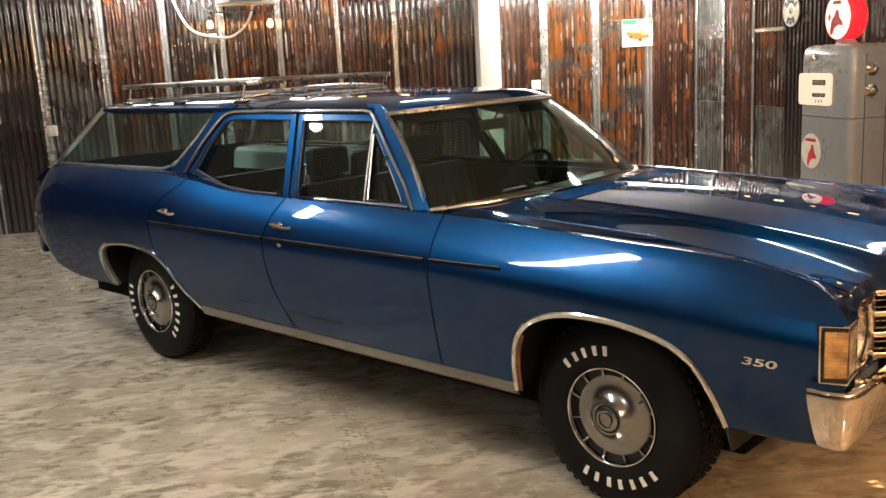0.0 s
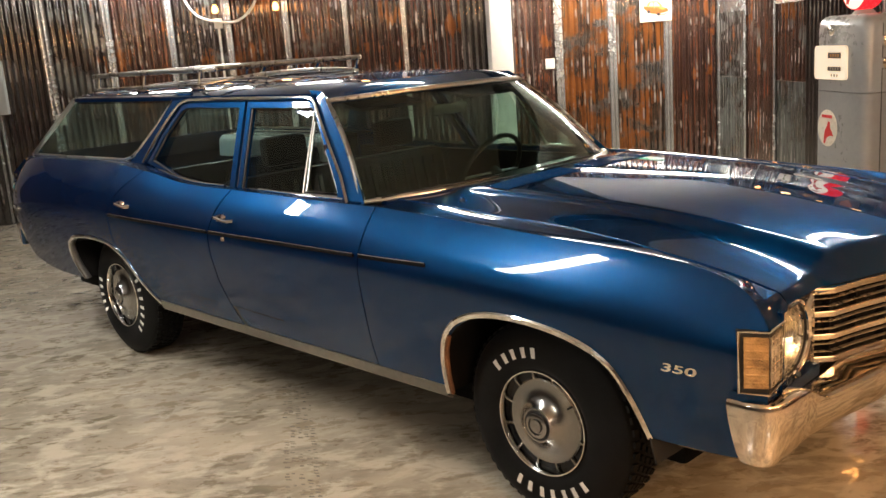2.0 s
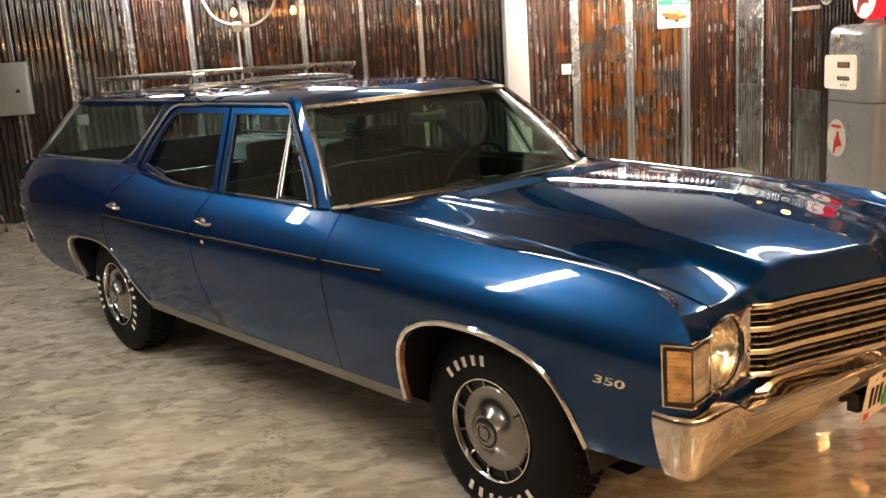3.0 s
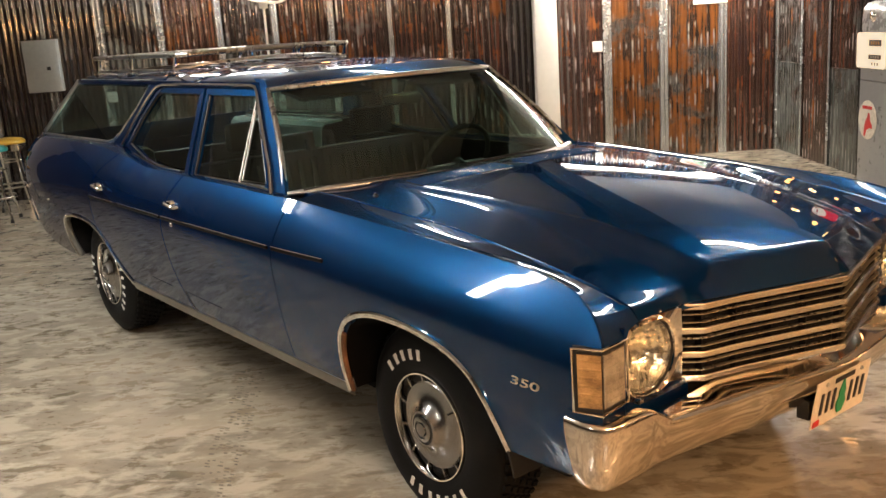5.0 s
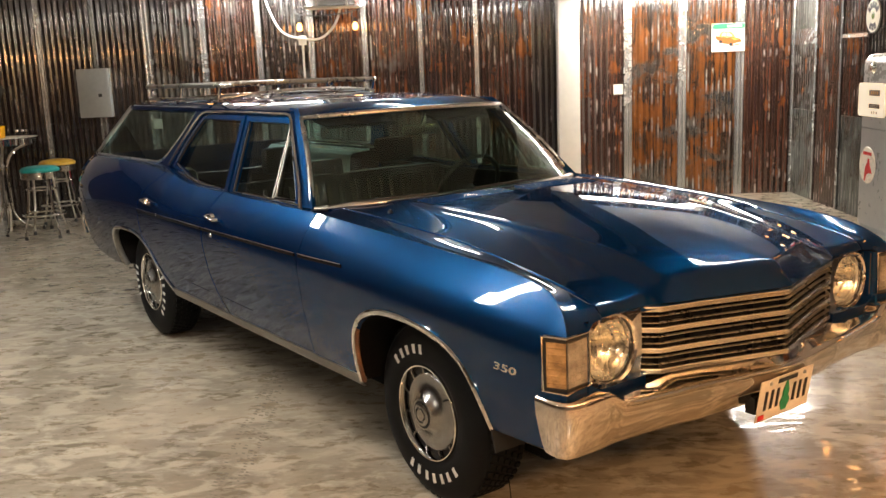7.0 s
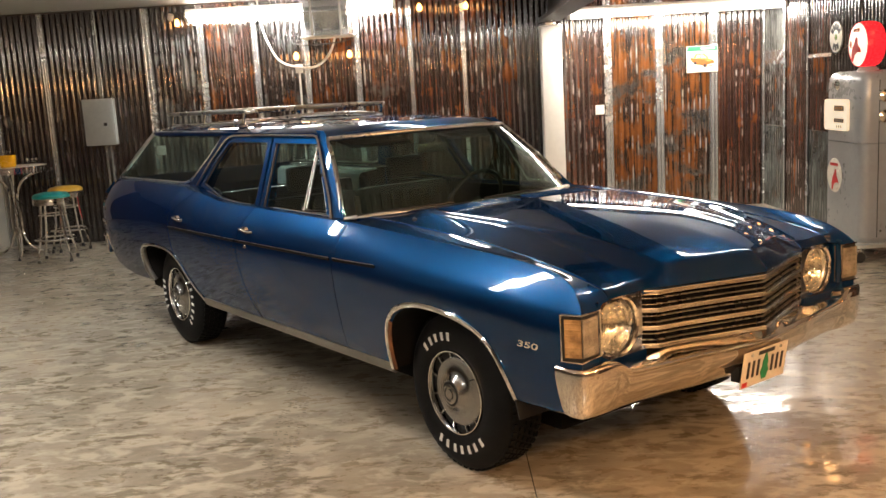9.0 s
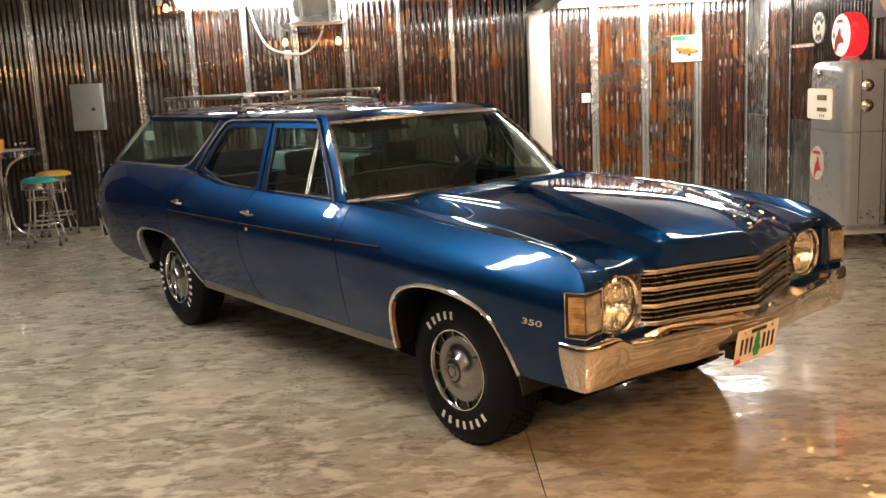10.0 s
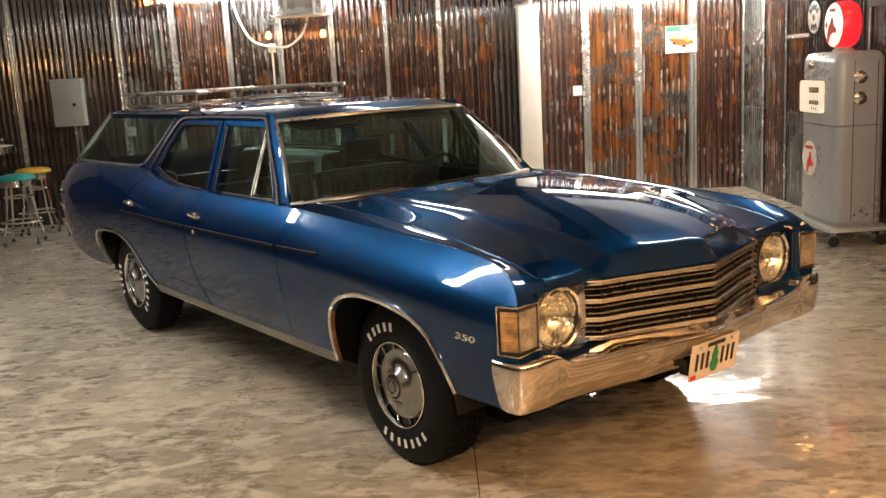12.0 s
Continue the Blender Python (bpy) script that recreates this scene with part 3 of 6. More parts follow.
def round_sign():
    m = ROOM @ TURN @ Matrix.Translation((2.04, -0.022, 1.85)) @ Matrix.Rotation(radians(90), 4, "X")
    ob = thing("round_sign", m, "round white enamel sign with a dark rim", "sign")
    part("disc", lathe([(0, 0.008), (0.142, 0.008), (0.152, 0.004), (0.15, 0), (0, 0)], 40), CREAM, ob)
    part("rim", lathe([(0.143, 0.0082), (0.147, 0.0112), (0.152, 0.0082), (0.150, 0.0), (0.143, 0.0082)], 40), INK, ob, "dark painted rim")
    for side, count in ((1, 5), (-1, 3)):
        for k in range(count):
            a = radians(90 * side + (k - (count - 1) / 2) * -27 * side)
            mm = Matrix.Translation((0.098 * math.cos(a), 0.098 * math.sin(a), 0.0082)) @ Matrix.Rotation(a - radians(90 * side), 4, "Z")
            part("mark", boxes((-0.018, 0.018, -0.030, 0.030, 0, 0.0022)), INK, ob, "dark letter-sized bar", m=mm)
    part("emblem", lathe([(0, 0.0105), (0.03, 0.0105), (0.034, 0.0082)], 7), JAR_GREEN, ob, "small green and yellow emblem")


def framed_poster():
    ob = thing("framed_sign", ROOM @ TURN @ Matrix.Translation((3.14, -0.022, 1.87)), "framed dark sign with an orange emblem", "sign")
    part("board", boxes((0, 0.42, -0.012, 0, 0, 0.55), soft=0.003), WOOD_DARK, ob)
    part("emblem", slab([(0.10, -0.0125, 0.16), (0.21, -0.0125, 0.05), (0.32, -0.0125, 0.16), (0.32, -0.0125, 0.36), (0.10, -0.0125, 0.36)], (0, -0.002, 0)), ORANGE_INK, ob, "orange shield emblem")


def wall_heater():
    """The bright heater box high on the wall, with the hose loop and junction box."""
    ob = thing("unit_heater", ROOM @ pose(2.658, -0.025, 2.44), "bright metal heater box on a white wall shelf", "heater")
    part("bracket", boxes((-0.30, 0.30, -0.30, 0.0, -0.205, -0.19), soft=0.003), WHITE, ob, "white shelf bracket")
    hull = [[Vector((x, y, z)) for x in (-0.25, -0.235, -0.08, 0.0, 0.12, 0.235, 0.25)] for y, z in ((-0.04, 0.22), (-0.20, 0.215), (-0.265, 0.16), (-0.275, 0.08), (-0.225, -0.02), (-0.235, -0.12), (-0.275, -0.18), (-0.04, -0.185))]
    for k, row in enumerate(hull):
        for p in row[2:5]:
            p.y += (-0.02, 0.03, 0.012, -0.02)[k % 4] if 0 < k < 7 else 0
    part("housing", shell(hull, (0, 0.01, 0)), FOIL, ob, "dented bright metal housing", bend=25)
    part("vent", boxes((-0.22, 0.22, -0.285, -0.268, 0.10, 0.135), soft=0.004), GREY_STEEL, ob, "dark vent band")
    for x in (-0.16, 0.17):
        part("strap", boxes((x - 0.012, x + 0.012, -0.292, -0.286, -0.19, 0.23), soft=0.002), WHITE, ob, "white mounting strap")
    cable = thing("cable", ROOM @ pose(2.658, -0.04, 2.25), "black sagging electrical cable", "cable")
    part("cord", tube(smooth_line([(-0.43, -0.01, -0.01), (-0.42, -0.08, -0.045), (-0.30, -0.19, -0.085), (-0.03, -0.23, -0.09), (0.23, -0.19, -0.055), (0.38, -0.09, 0.04), (0.42, -0.01, 0.17)], 28), 0.007, steps=6), BLACK, cable)
    hose = thing("hose", ROOM @ pose(2.284, -0.10, 1.94), "white hose looping down to a junction box", "hose")
    loop = smooth_line([(-0.42, 0, 0.78), (-0.40, 0, 0.55), (-0.33, 0, 0.28), (-0.20, 0, 0.06), (0.0, 0, -0.015), (0.2, 0, -0.02), (0.36, 0, 0.10), (0.45, 0, 0.32), (0.47, 0, 0.55), (0.46, 0, 0.78)], 48)
    part("tubing", tube(loop, 0.013, up=(0, 1, 0), steps=8), WHITE, hose)
    box_ob = thing("junction_box", ROOM @ pose(2.284, -0.02, 1.908), "white junction box on a vertical conduit", "junction box")
    part("box", boxes((-0.04, 0.04, -0.07, 0, -0.05, 0.05), soft=0.006), WHITE, box_ob)
    part("pipe", tube([(0.0, -0.03, -0.05), (0.0, -0.03, -1.88)], 0.012, steps=8), WHITE, box_ob, "white plastic conduit")
    unit = thing("spot_lamp", ROOM @ pose(0.858, -0.10, 2.574), "small white spot lamp on a black arm", "spot lamp")
    part("head", boxes((-0.03, 0.03, -0.06, 0.03, -0.04, 0.035), soft=0.01), WHITE, unit, m=pose(0, 0, 0, 12, 20, 20))
    part("arm", tube([(0.02, 0.02, 0.02), (0.10, 0.04, 0.06), (0.22, 0.07, 0.03), (0.36, 0.085, 0.05)], 0.007, steps=6), BLACK, unit)


fuse_box()
light_switch(5.79, 1.232, "white double light switch on a corrugated wall")
light_switch(0.568, 1.05, "white wall socket plate on a corrugated wall")
car_sign()
round_sign()
framed_poster()
wall_heater()


# ---- bar corner ----
def bar_stool(m, vinyl, colour):
    ob = thing("bar_stool", m, "chrome diner bar stool with a round %s vinyl seat" % colour, "stool", "diner bar stools")
    part("seat", lathe([(0, 0.735), (0.10, 0.733), (0.16, 0.722), (0.186, 0.702), (0.19, 0.688), (0.186, 0.678), (0, 0.678)], 36), vinyl, ob, "%s vinyl cushion" % colour)
    band = [(0.184, 0.678)]
    for k in range(4):
        z = 0.676 - 0.0165 * k
        band += [(0.192, z), (0.192, z - 0.010), (0.187, z - 0.012), (0.187, z - 0.0155)]
    part("seat_band", lathe(band + [(0.184, 0.608), (0, 0.608)], 36), CHROME, ob, "ribbed chrome band")
    for k in range(4):
        a = radians(45 + 90 * k)
        c, s = math.cos(a), math.sin(a)
        bow = [(0.135, 0.61), (0.145, 0.50), (0.165, 0.34), (0.18, 0.24), (0.205, 0.16), (0.225, 0.08), (0.23, 0.03)]
        leg = part("leg", tube(smooth_line([(r * c, r * s, z) for r, z in bow], 16), 0.0125, steps=8), CHROME, ob)
        part("rubber_foot", lathe([(0, 0.035), (0.016, 0.035), (0.019, 0.0), (0, 0.0)], 10, m=Matrix.Translation((0.23 * c, 0.23 * s, 0))), BLACK, leg)
    part("foot_ring", tube([(*p, 0.24) for p in arc(0, 0, 0.205, 0, 360, 33)[:-1]], 0.011, steps=8, closed=True), CHROME, ob)
    part("upper_ring", tube([(*p, 0.50) for p in arc(0, 0, 0.145, 0, 360, 33)[:-1]], 0.009, steps=8, closed=True), CHROME, ob)


bar_stool(ROOM @ pose(-0.285, -1.27, 0, 0, 0, 10), TEAL, "teal")
bar_stool(ROOM @ pose(-0.43, -0.52, 0, 0, 0, 35), YELLOW, "yellow")
bar_stool(ROOM @ pose(-1.1, -1.37, 0, 0, 0, 35), YELLOW, "yellow")


def bar_table():
    ob = thing("bar_table", ROOM @ pose(-0.86, -0.87, 0), "chrome-edged diner bar table on curved chrome legs", "table")
    part("tabletop", lathe([(0, 1.005), (0.37, 1.005), (0.375, 1.0), (0.375, 0.938), (0, 0.938)], 44), CREAM, ob, "pale laminate top")
    edge = []
    for k in range(5):
        z = 1.004 - 0.0135 * k
        edge += [(0.386, z), (0.386, z - 0.009), (0.381, z - 0.011), (0.381, z - 0.013)]
    part("edge_band", lathe([(0.3755, 1.006)] + edge + [(0.3755, 0.936)], 44), CHROME, ob, "ribbed chrome edge")
    for k in range(4):
        a = radians(20 + 90 * k)
        c, s = math.cos(a), math.sin(a)
        bow = [(0.28, 0.934), (0.20, 0.905), (0.10, 0.84), (0.05, 0.74), (0.045, 0.45), (0.06, 0.22), (0.12, 0.10), (0.22, 0.045), (0.345, 0.03)]
        leg = part("leg", tube(smooth_line([(r * c, r * s, z) for r, z in bow], 28), 0.014, steps=8), CHROME, ob)
        part("foot", lathe([(0, 0.045), (0.017, 0.04), (0.017, 0.0), (0, 0.0)], 10, m=Matrix.Translation((0.33 * c, 0.33 * s, 0))), BLACK, leg)
    part("centre_foot", lathe([(0, 0.34), (0.03, 0.33), (0.035, 0.20), (0.02, 0.05), (0.018, 0.0), (0, 0.0)], 14), CHROME, ob)


def canister(x, y, material, colour):
    ob = thing("canister", ROOM @ pose(-0.86 + x, -0.87 + y, 1.006), "small %s enamel pot standing on the bar table" % colour, "pot", "enamel pots")
    part("pot", lathe([(0, 0), (0.072, 0), (0.08, 0.012), (0.086, 0.125), (0.082, 0.128), (0.074, 0.02), (0, 0.018)], 28), material, ob)
    for k in range(3):
        part("utensil", tube(smooth_line([(0.02 * k - 0.02, 0.01, 0.03), (0.03 * k - 0.03, 0.0, 0.15), (0.03 * k - 0.025, 0.01, 0.175)], 8), 0.004, steps=6), CHROME, ob)


def shaker(x, y):
    ob = thing("shaker", ROOM @ pose(-0.86 + x, -0.87 + y, 1.006), "small chrome-topped glass shaker on the bar table", "shaker", "table shakers")
    part("jar", lathe([(0, 0), (0.018, 0), (0.018, 0.05), (0.014, 0.056), (0, 0.056)], 12), LENS, ob)
    part("lid", lathe([(0, 0.082), (0.008, 0.08), (0.015, 0.07), (0.0155, 0.0565), (0, 0.0565)], 12), CHROME, ob, "chrome lid")


bar_table()
canister(0.03, -0.10, JAR_YELLOW, "orange-yellow")
canister(-0.17, -0.16, JAR_GREEN, "olive-green")
for x, y in ((0.19, 0.02), (0.235, 0.05), (0.28, 0.04)):
    shaker(x, y)


# ---- petrol pump ----
def rounded(w, d, r, n=5):
    """A rounded rectangle of half sizes w and d."""
    out = []
    for cx, cy, a in ((w - r, d - r, 0), (r - w, d - r, 90), (r - w, r - d, 180), (w - r, r - d, 270)):
        out += arc(cx, cy, r, a, a + 90, n)
    return out


def prism(outlines):
    """A solid through rounded outlines, each (list of xy, z)."""
    bm, rings = bmesh.new(), []
    for pts, z in outlines:
        rings.append([bm.verts.new((x, y, z)) for x, y in pts])
    for a, b in zip(rings, rings[1:]):
        for k in range(len(a)):
            n = (k + 1) % len(a)
            bm.faces.new((a[k], a[n], b[n], b[k]))
    bm.faces.new(rings[0][::-1])
    bm.faces.new(rings[-1])
    return bm


# A red figure-like splash on a white disc.
EMBLEM = [(-0.055, -0.13), (-0.03, -0.135), (-0.005, -0.085), (0.055, -0.06), (0.11, -0.065), (0.095, -0.03), (0.06, 0.0), (0.05, 0.055), (0.022, 0.06), (0.005, 0.02), (-0.03, -0.015), (-0.045, -0.06)]


def petrol_pump(m):
    ob = thing("petrol_pump", m, "restored grey vintage petrol pump with a lit globe", "petrol pump")
    w, d = 0.35, 0.195
    part("base_plate", prism([(rounded(w + 0.05, d + 0.05, 0.04), 0.122), (rounded(w + 0.05, d + 0.05, 0.04), 0.150)]), GREY_STEEL, ob, "grey wheeled dolly plate")
    for x in (-w, w):
        for y in (-d, d):
            caster = part("caster", boxes((x - 0.012, x + 0.012, y - 0.02, y + 0.02, 0.05, 0.122), soft=0.004), ZINC, ob)
            part("wheel", tube([(x - 0.014, y, 0.044), (x + 0.014, y, 0.044)], 0.044, steps=14), BLACK, caster)
    part("lower_body", prism([(rounded(w - 0.02, d - 0.02, 0.06), 0.151), (rounded(w - 0.01, d - 0.01, 0.065), 0.180), (rounded(w, d, 0.07), 0.192), (rounded(w, d, 0.07), 0.950)]), PUMP_GREY, ob)
    crown = [(rounded(w, d, 0.07), 0.956), (rounded(w, d, 0.07), 1.435), (rounded(w - 0.006, d - 0.006, 0.07), 1.475), (rounded(w - 0.03, d - 0.028, 0.06), 1.510), (rounded(w - 0.08, d - 0.06, 0.05), 1.525)]
    part("upper_body", prism(crown), PUMP_GREY, ob)
    for y in (-d * 0.32, d * 0.62):
        for x in (-w - 0.001, w + 0.001):
            part("panel_seam", boxes((x - 0.0015, x + 0.0015, y - 0.003, y + 0.003, 0.20, 1.45)), INK, ob, "dark panel seam")
    # The dial face looks along -y.
    face = part("dial_face", prism([([(x, z) for x, z in rounded(0.225, 0.128, 0.03)], 0), ([(x, z) for x, z in rounded(0.225, 0.128, 0.03)], 0.02)]), DIAL_LIT, ob, "lit cream dial face", m=Matrix.Translation((-0.09, -d - 0.006, 1.175)) @ Matrix.Rotation(radians(90), 4, "X"))
    for z, h in ((0.055, 0.022), (-0.045, 0.016)):
        slot = part("counter_window", boxes((-0.02, 0.16, z - h, z + h, 0.0205, 0.026), soft=0.002), COUNTER, face, "brown counter window")
        for k in range(4):
            part("digit", boxes((0.015 + 0.035 * k, 0.033 + 0.035 * k, z - h * 0.5, z + h * 0.5, 0.0262, 0.0268)), GOLD_INK if z > 0 else THIN_BAR, slot, "pale digit-sized bar")
    for x in (0.03, 0.07, 0.11):
        part("marking", boxes((x - 0.006, x + 0.006, -0.105, -0.085, 0.0205, 0.0225)), INK, face)
    part("crest", lathe([(0, 0.02), (0.025, 0.018), (0.04, 0.008), (0.045, 0), (0, 0)], 8, m=Matrix.Translation((-0.12, -d, 1.42)) @ Matrix.Rotation(radians(90), 4, "X")), CHROME, ob, "small chrome crest")
    decal = part("decal", lathe([(0, 0.004), (0.14, 0.004), (0.145, 0), (0, 0)], 36, m=Matrix.Translation((-0.15, -d - 0.001, 0.665)) @ Matrix.Rotation(radians(90), 4, "X")), CREAM, ob, "round white decal")
    part("emblem", slab([(x * 0.82, y * 0.92, 0.0045) for x, y in EMBLEM], (0, 0, 0.002)), RED, decal, "red winged emblem", m=Matrix.Translation((-0.15, -d - 0.001, 0.665)) @ Matrix.Rotation(radians(90), 4, "X"))
    part("band", boxes((-0.075, 0.075, 0.080, 0.104, 0.0045, 0.0065)), RED, decal, "red lettering bar", m=Matrix.Translation((-0.15, -d - 0.001, 0.665)) @ Matrix.Rotation(radians(90), 4, "X"))
    # Side fittings look along +x.
    for z in (1.325, 1.165):
        knob = part("nozzle_boss", lathe([(0, 0.05), (0.02, 0.05), (0.026, 0.03), (0.05, 0.022), (0.058, 0.0), (0, 0)], 20, m=Matrix.Translation((w, -0.02, z)) @ Matrix.Rotation(radians(90), 4, "Y")), CHROME, ob, "chrome hose fitting")
        part("stub", lathe([(0, 0.085), (0.012, 0.083), (0.015, 0.07), (0.015, 0.045), (0, 0.045)], 14, m=Matrix.Translation((w, -0.02, z)) @ Matrix.Rotation(radians(90), 4, "Y")), CHROME, knob)
    for y, z in ((-0.035, 0.25), (0.065, 0.25), (0.015, 0.28)):
        part("rivet", lathe([(0, 0.006), (0.008, 0.004), (0.01, 0), (0, 0)], 10, m=Matrix.Translation((w, y, z)) @ Matrix.Rotation(radians(90), 4, "Y")), ZINC, ob)
    part("globe_band", lathe([(0.172, -0.075), (0.182, -0.05), (0.185, 0.0), (0.182, 0.05), (0.172, 0.075)], 44, m=Matrix.Translation((-0.02, 0, 1.735)) @ Matrix.Rotation(radians(90), 4, "X")), GLOBE_RED, ob, "lit red globe rim")
    for s in (1, -1):
        at = Matrix.Translation((-0.02, 0, 1.735)) @ Matrix.Rotation(radians(90 * s), 4, "X")
        disc = part("globe_face", lathe([(0, 0.105), (0.08, 0.10), (0.145, 0.086), (0.171, 0.072), (0.169, 0.05), (0, 0.05)], 44, m=at), GLOBE_WHITE, ob, "lit white globe face")
        part("emblem", slab([(x, y, 0.098) for x, y in EMBLEM], (0, 0, 0.0075)), RED, disc, "red winged emblem", m=at)
        part("band", boxes((-0.03, 0.07, 0.10, 0.128, 0.094, 0.103)), ORANGE_INK, disc, "orange lettering bar", m=at)
        part("spot", slab([(-0.09, 0.0, 0.1), (-0.062, -0.03, 0.1), (-0.05, 0.01, 0.1), (-0.072, 0.035, 0.1)], (0, 0, 0.006)), ORANGE_INK, disc, m=at)
    part("globe_collar", lathe([(0.085, 1.525), (0.08, 1.535), (0.06, 1.556), (0.0, 1.556)], 28), GREY_STEEL, ob)


petrol_pump(ROOM @ pose(7.40, -3.42, 0, 0, 0, -90))

# ---- the station wagon: x forward from the rear axle, y to its left, z up ----
def interp(x, xs, ys):
    return float(np.interp(x, xs, ys))


SLOPES = {}


def flow(x, xs, ys):
    """A smooth curve through the points that never overshoots them."""
    if (xs, ys) not in SLOPES:
        px, py = np.array(xs, float), np.array(ys, float)
        h, d = np.diff(px), np.diff(py) / np.diff(px)
        m = np.r_[d[0], [0.0 if a * b <= 0 else (p + q) * 3 / ((2 * q + p) / a + (q + 2 * p) / b) for a, b, p, q in zip(d, d[1:], h, h[1:])], d[-1]]
        SLOPES[(xs, ys)] = (px, py, m)
    px, py, m = SLOPES[(xs, ys)]
    x = min(max(x, px[0]), px[-1])
    k = min(len(px) - 2, max(0, int(np.searchsorted(px, x, "right")) - 1))
    h = px[k + 1] - px[k]
    t = (x - px[k]) / h
    return float((1 + 2 * t) * (1 - t) ** 2 * py[k] + t * (1 - t) ** 2 * h * m[k] + t * t * (3 - 2 * t) * py[k + 1] + t * t * (t - 1) * h * m[k + 1])


def half_width(x):
    return flow(x, (-1.26, -1.2, -1.05, -0.6, 0.0, 1.0, 2.2, 3.0, 3.45, 3.69), (0.80, 0.842, 0.868, 0.893, 0.902, 0.906, 0.908, 0.905, 0.897, 0.886))


def shoulder(x):
    return flow(x, (-1.26, -1.1, 0.0, 0.22, 0.38, 0.55, 0.72, 0.95, 2.1, 2.2, 2.55, 3.0, 3.4, 3.58, 3.66, 3.71, 3.747), (0.915, 1.045, 1.062, 1.060, 1.046, 1.030, 1.010, 0.995, 0.990, 0.988, 0.974, 0.953, 0.930, 0.905, 0.873, 0.838, 0.798))


def flank(x, z):
    """Half the body's width at a place on its side."""
    drop = max(0.0, (shoulder(x) if x < 3.4 else 0.930 - 0.075 * (x - 3.4)) - z)
    rounding = flow(drop, (0, 0.02, 0.05, 0.08, 0.11, 0.14, 0.165, 0.185, 0.21), (0.112, 0.094, 0.070, 0.049, 0.031, 0.017, 0.0075, 0.003, 0.0))
    tuck = flow(z, (0.33, 0.40, 0.47, 0.55, 0.66, 0.74, 0.80), (0.082, 0.060, 0.043, 0.028, 0.012, 0.004, 0.0))
    return half_width(x) - rounding - tuck


def glass_y(z):
    return 0.785 - 0.5 * (z - 0.95)


REAR_ARCH = [(-0.325, 0.400), (-0.375, 0.47), (-0.398, 0.54), (-0.385, 0.598), (-0.32, 0.640), (-0.20, 0.662), (-0.05, 0.671), (0.10, 0.664), (0.22, 0.636), (0.31, 0.588), (0.39, 0.510), (0.47, 0.445), (0.56, 0.385)]
FRONT_ARCH = [(2.583, 0.375), (2.592, 0.46), (2.606, 0.535), (2.632, 0.600), (2.675, 0.648), (2.745, 0.686), (2.84, 0.710), (2.95, 0.716), (3.06, 0.709), (3.155, 0.692), (3.235, 0.664), (3.295, 0.622), (3.338, 0.560), (3.372, 0.485), (3.393, 0.425)]


def side_patch(s, left, right, low, high, nx, nz, thick=0.02, more=()):
    """A body panel on side s (-1 is the kerb side): left and right edges as functions of z, low and high as functions of x."""
    rows = []
    for j in range(nz + 1):
        b = j / nz
        row = []
        for i in range(nx + 1):
            a = i / nx
            x, z = left(0.7) * (1 - a) + right(0.7) * a, 0.7
            for _ in range(14):
                z = low(x) * (1 - b) + high(x) * b
                x = left(z) * (1 - a) + right(z) * a
            row.append(Vector((x, s * flank(x, z), z)))
        rows.append(row)
    rows += more
    return shell(rows, (0, -s * thick, 0))


def curve_of(pairs):
    keys, values = zip(*pairs)
    return lambda q: interp(q, keys, values)


DOOR_GAP = [(0.36, 1.345), (0.418, 1.310), (0.50, 1.262), (0.59, 1.219), (0.72, 1.196), (0.823, 1.199), (0.90, 1.212), (0.941, 1.229), (1.0, 1.262), (1.08, 1.29)]
REAR_CUT = [(0.37, 0.575), (0.43, 0.500), (0.50, 0.415), (0.575, 0.335), (0.62, 0.268), (0.655, 0.228), (0.75, 0.214), (0.81, 0.219), (0.888, 0.262), (0.96, 0.345), (1.029, 0.452), (1.08, 0.50)]
SILL = [(0.36, 1.070), (0.45, 1.055), (0.534, 1.042), (0.62, 1.026), (0.70, 1.012), (0.80, 1.001), (0.95, 0.994), (2.12, 0.988)]


def car_part(name, bm, material, parent, label="", bend=32):
    return part(name, bm, material, parent, label, bend)


def gx(x, z, s, out=0.0):
    return Vector((x, s * (glass_y(z) + out), z))


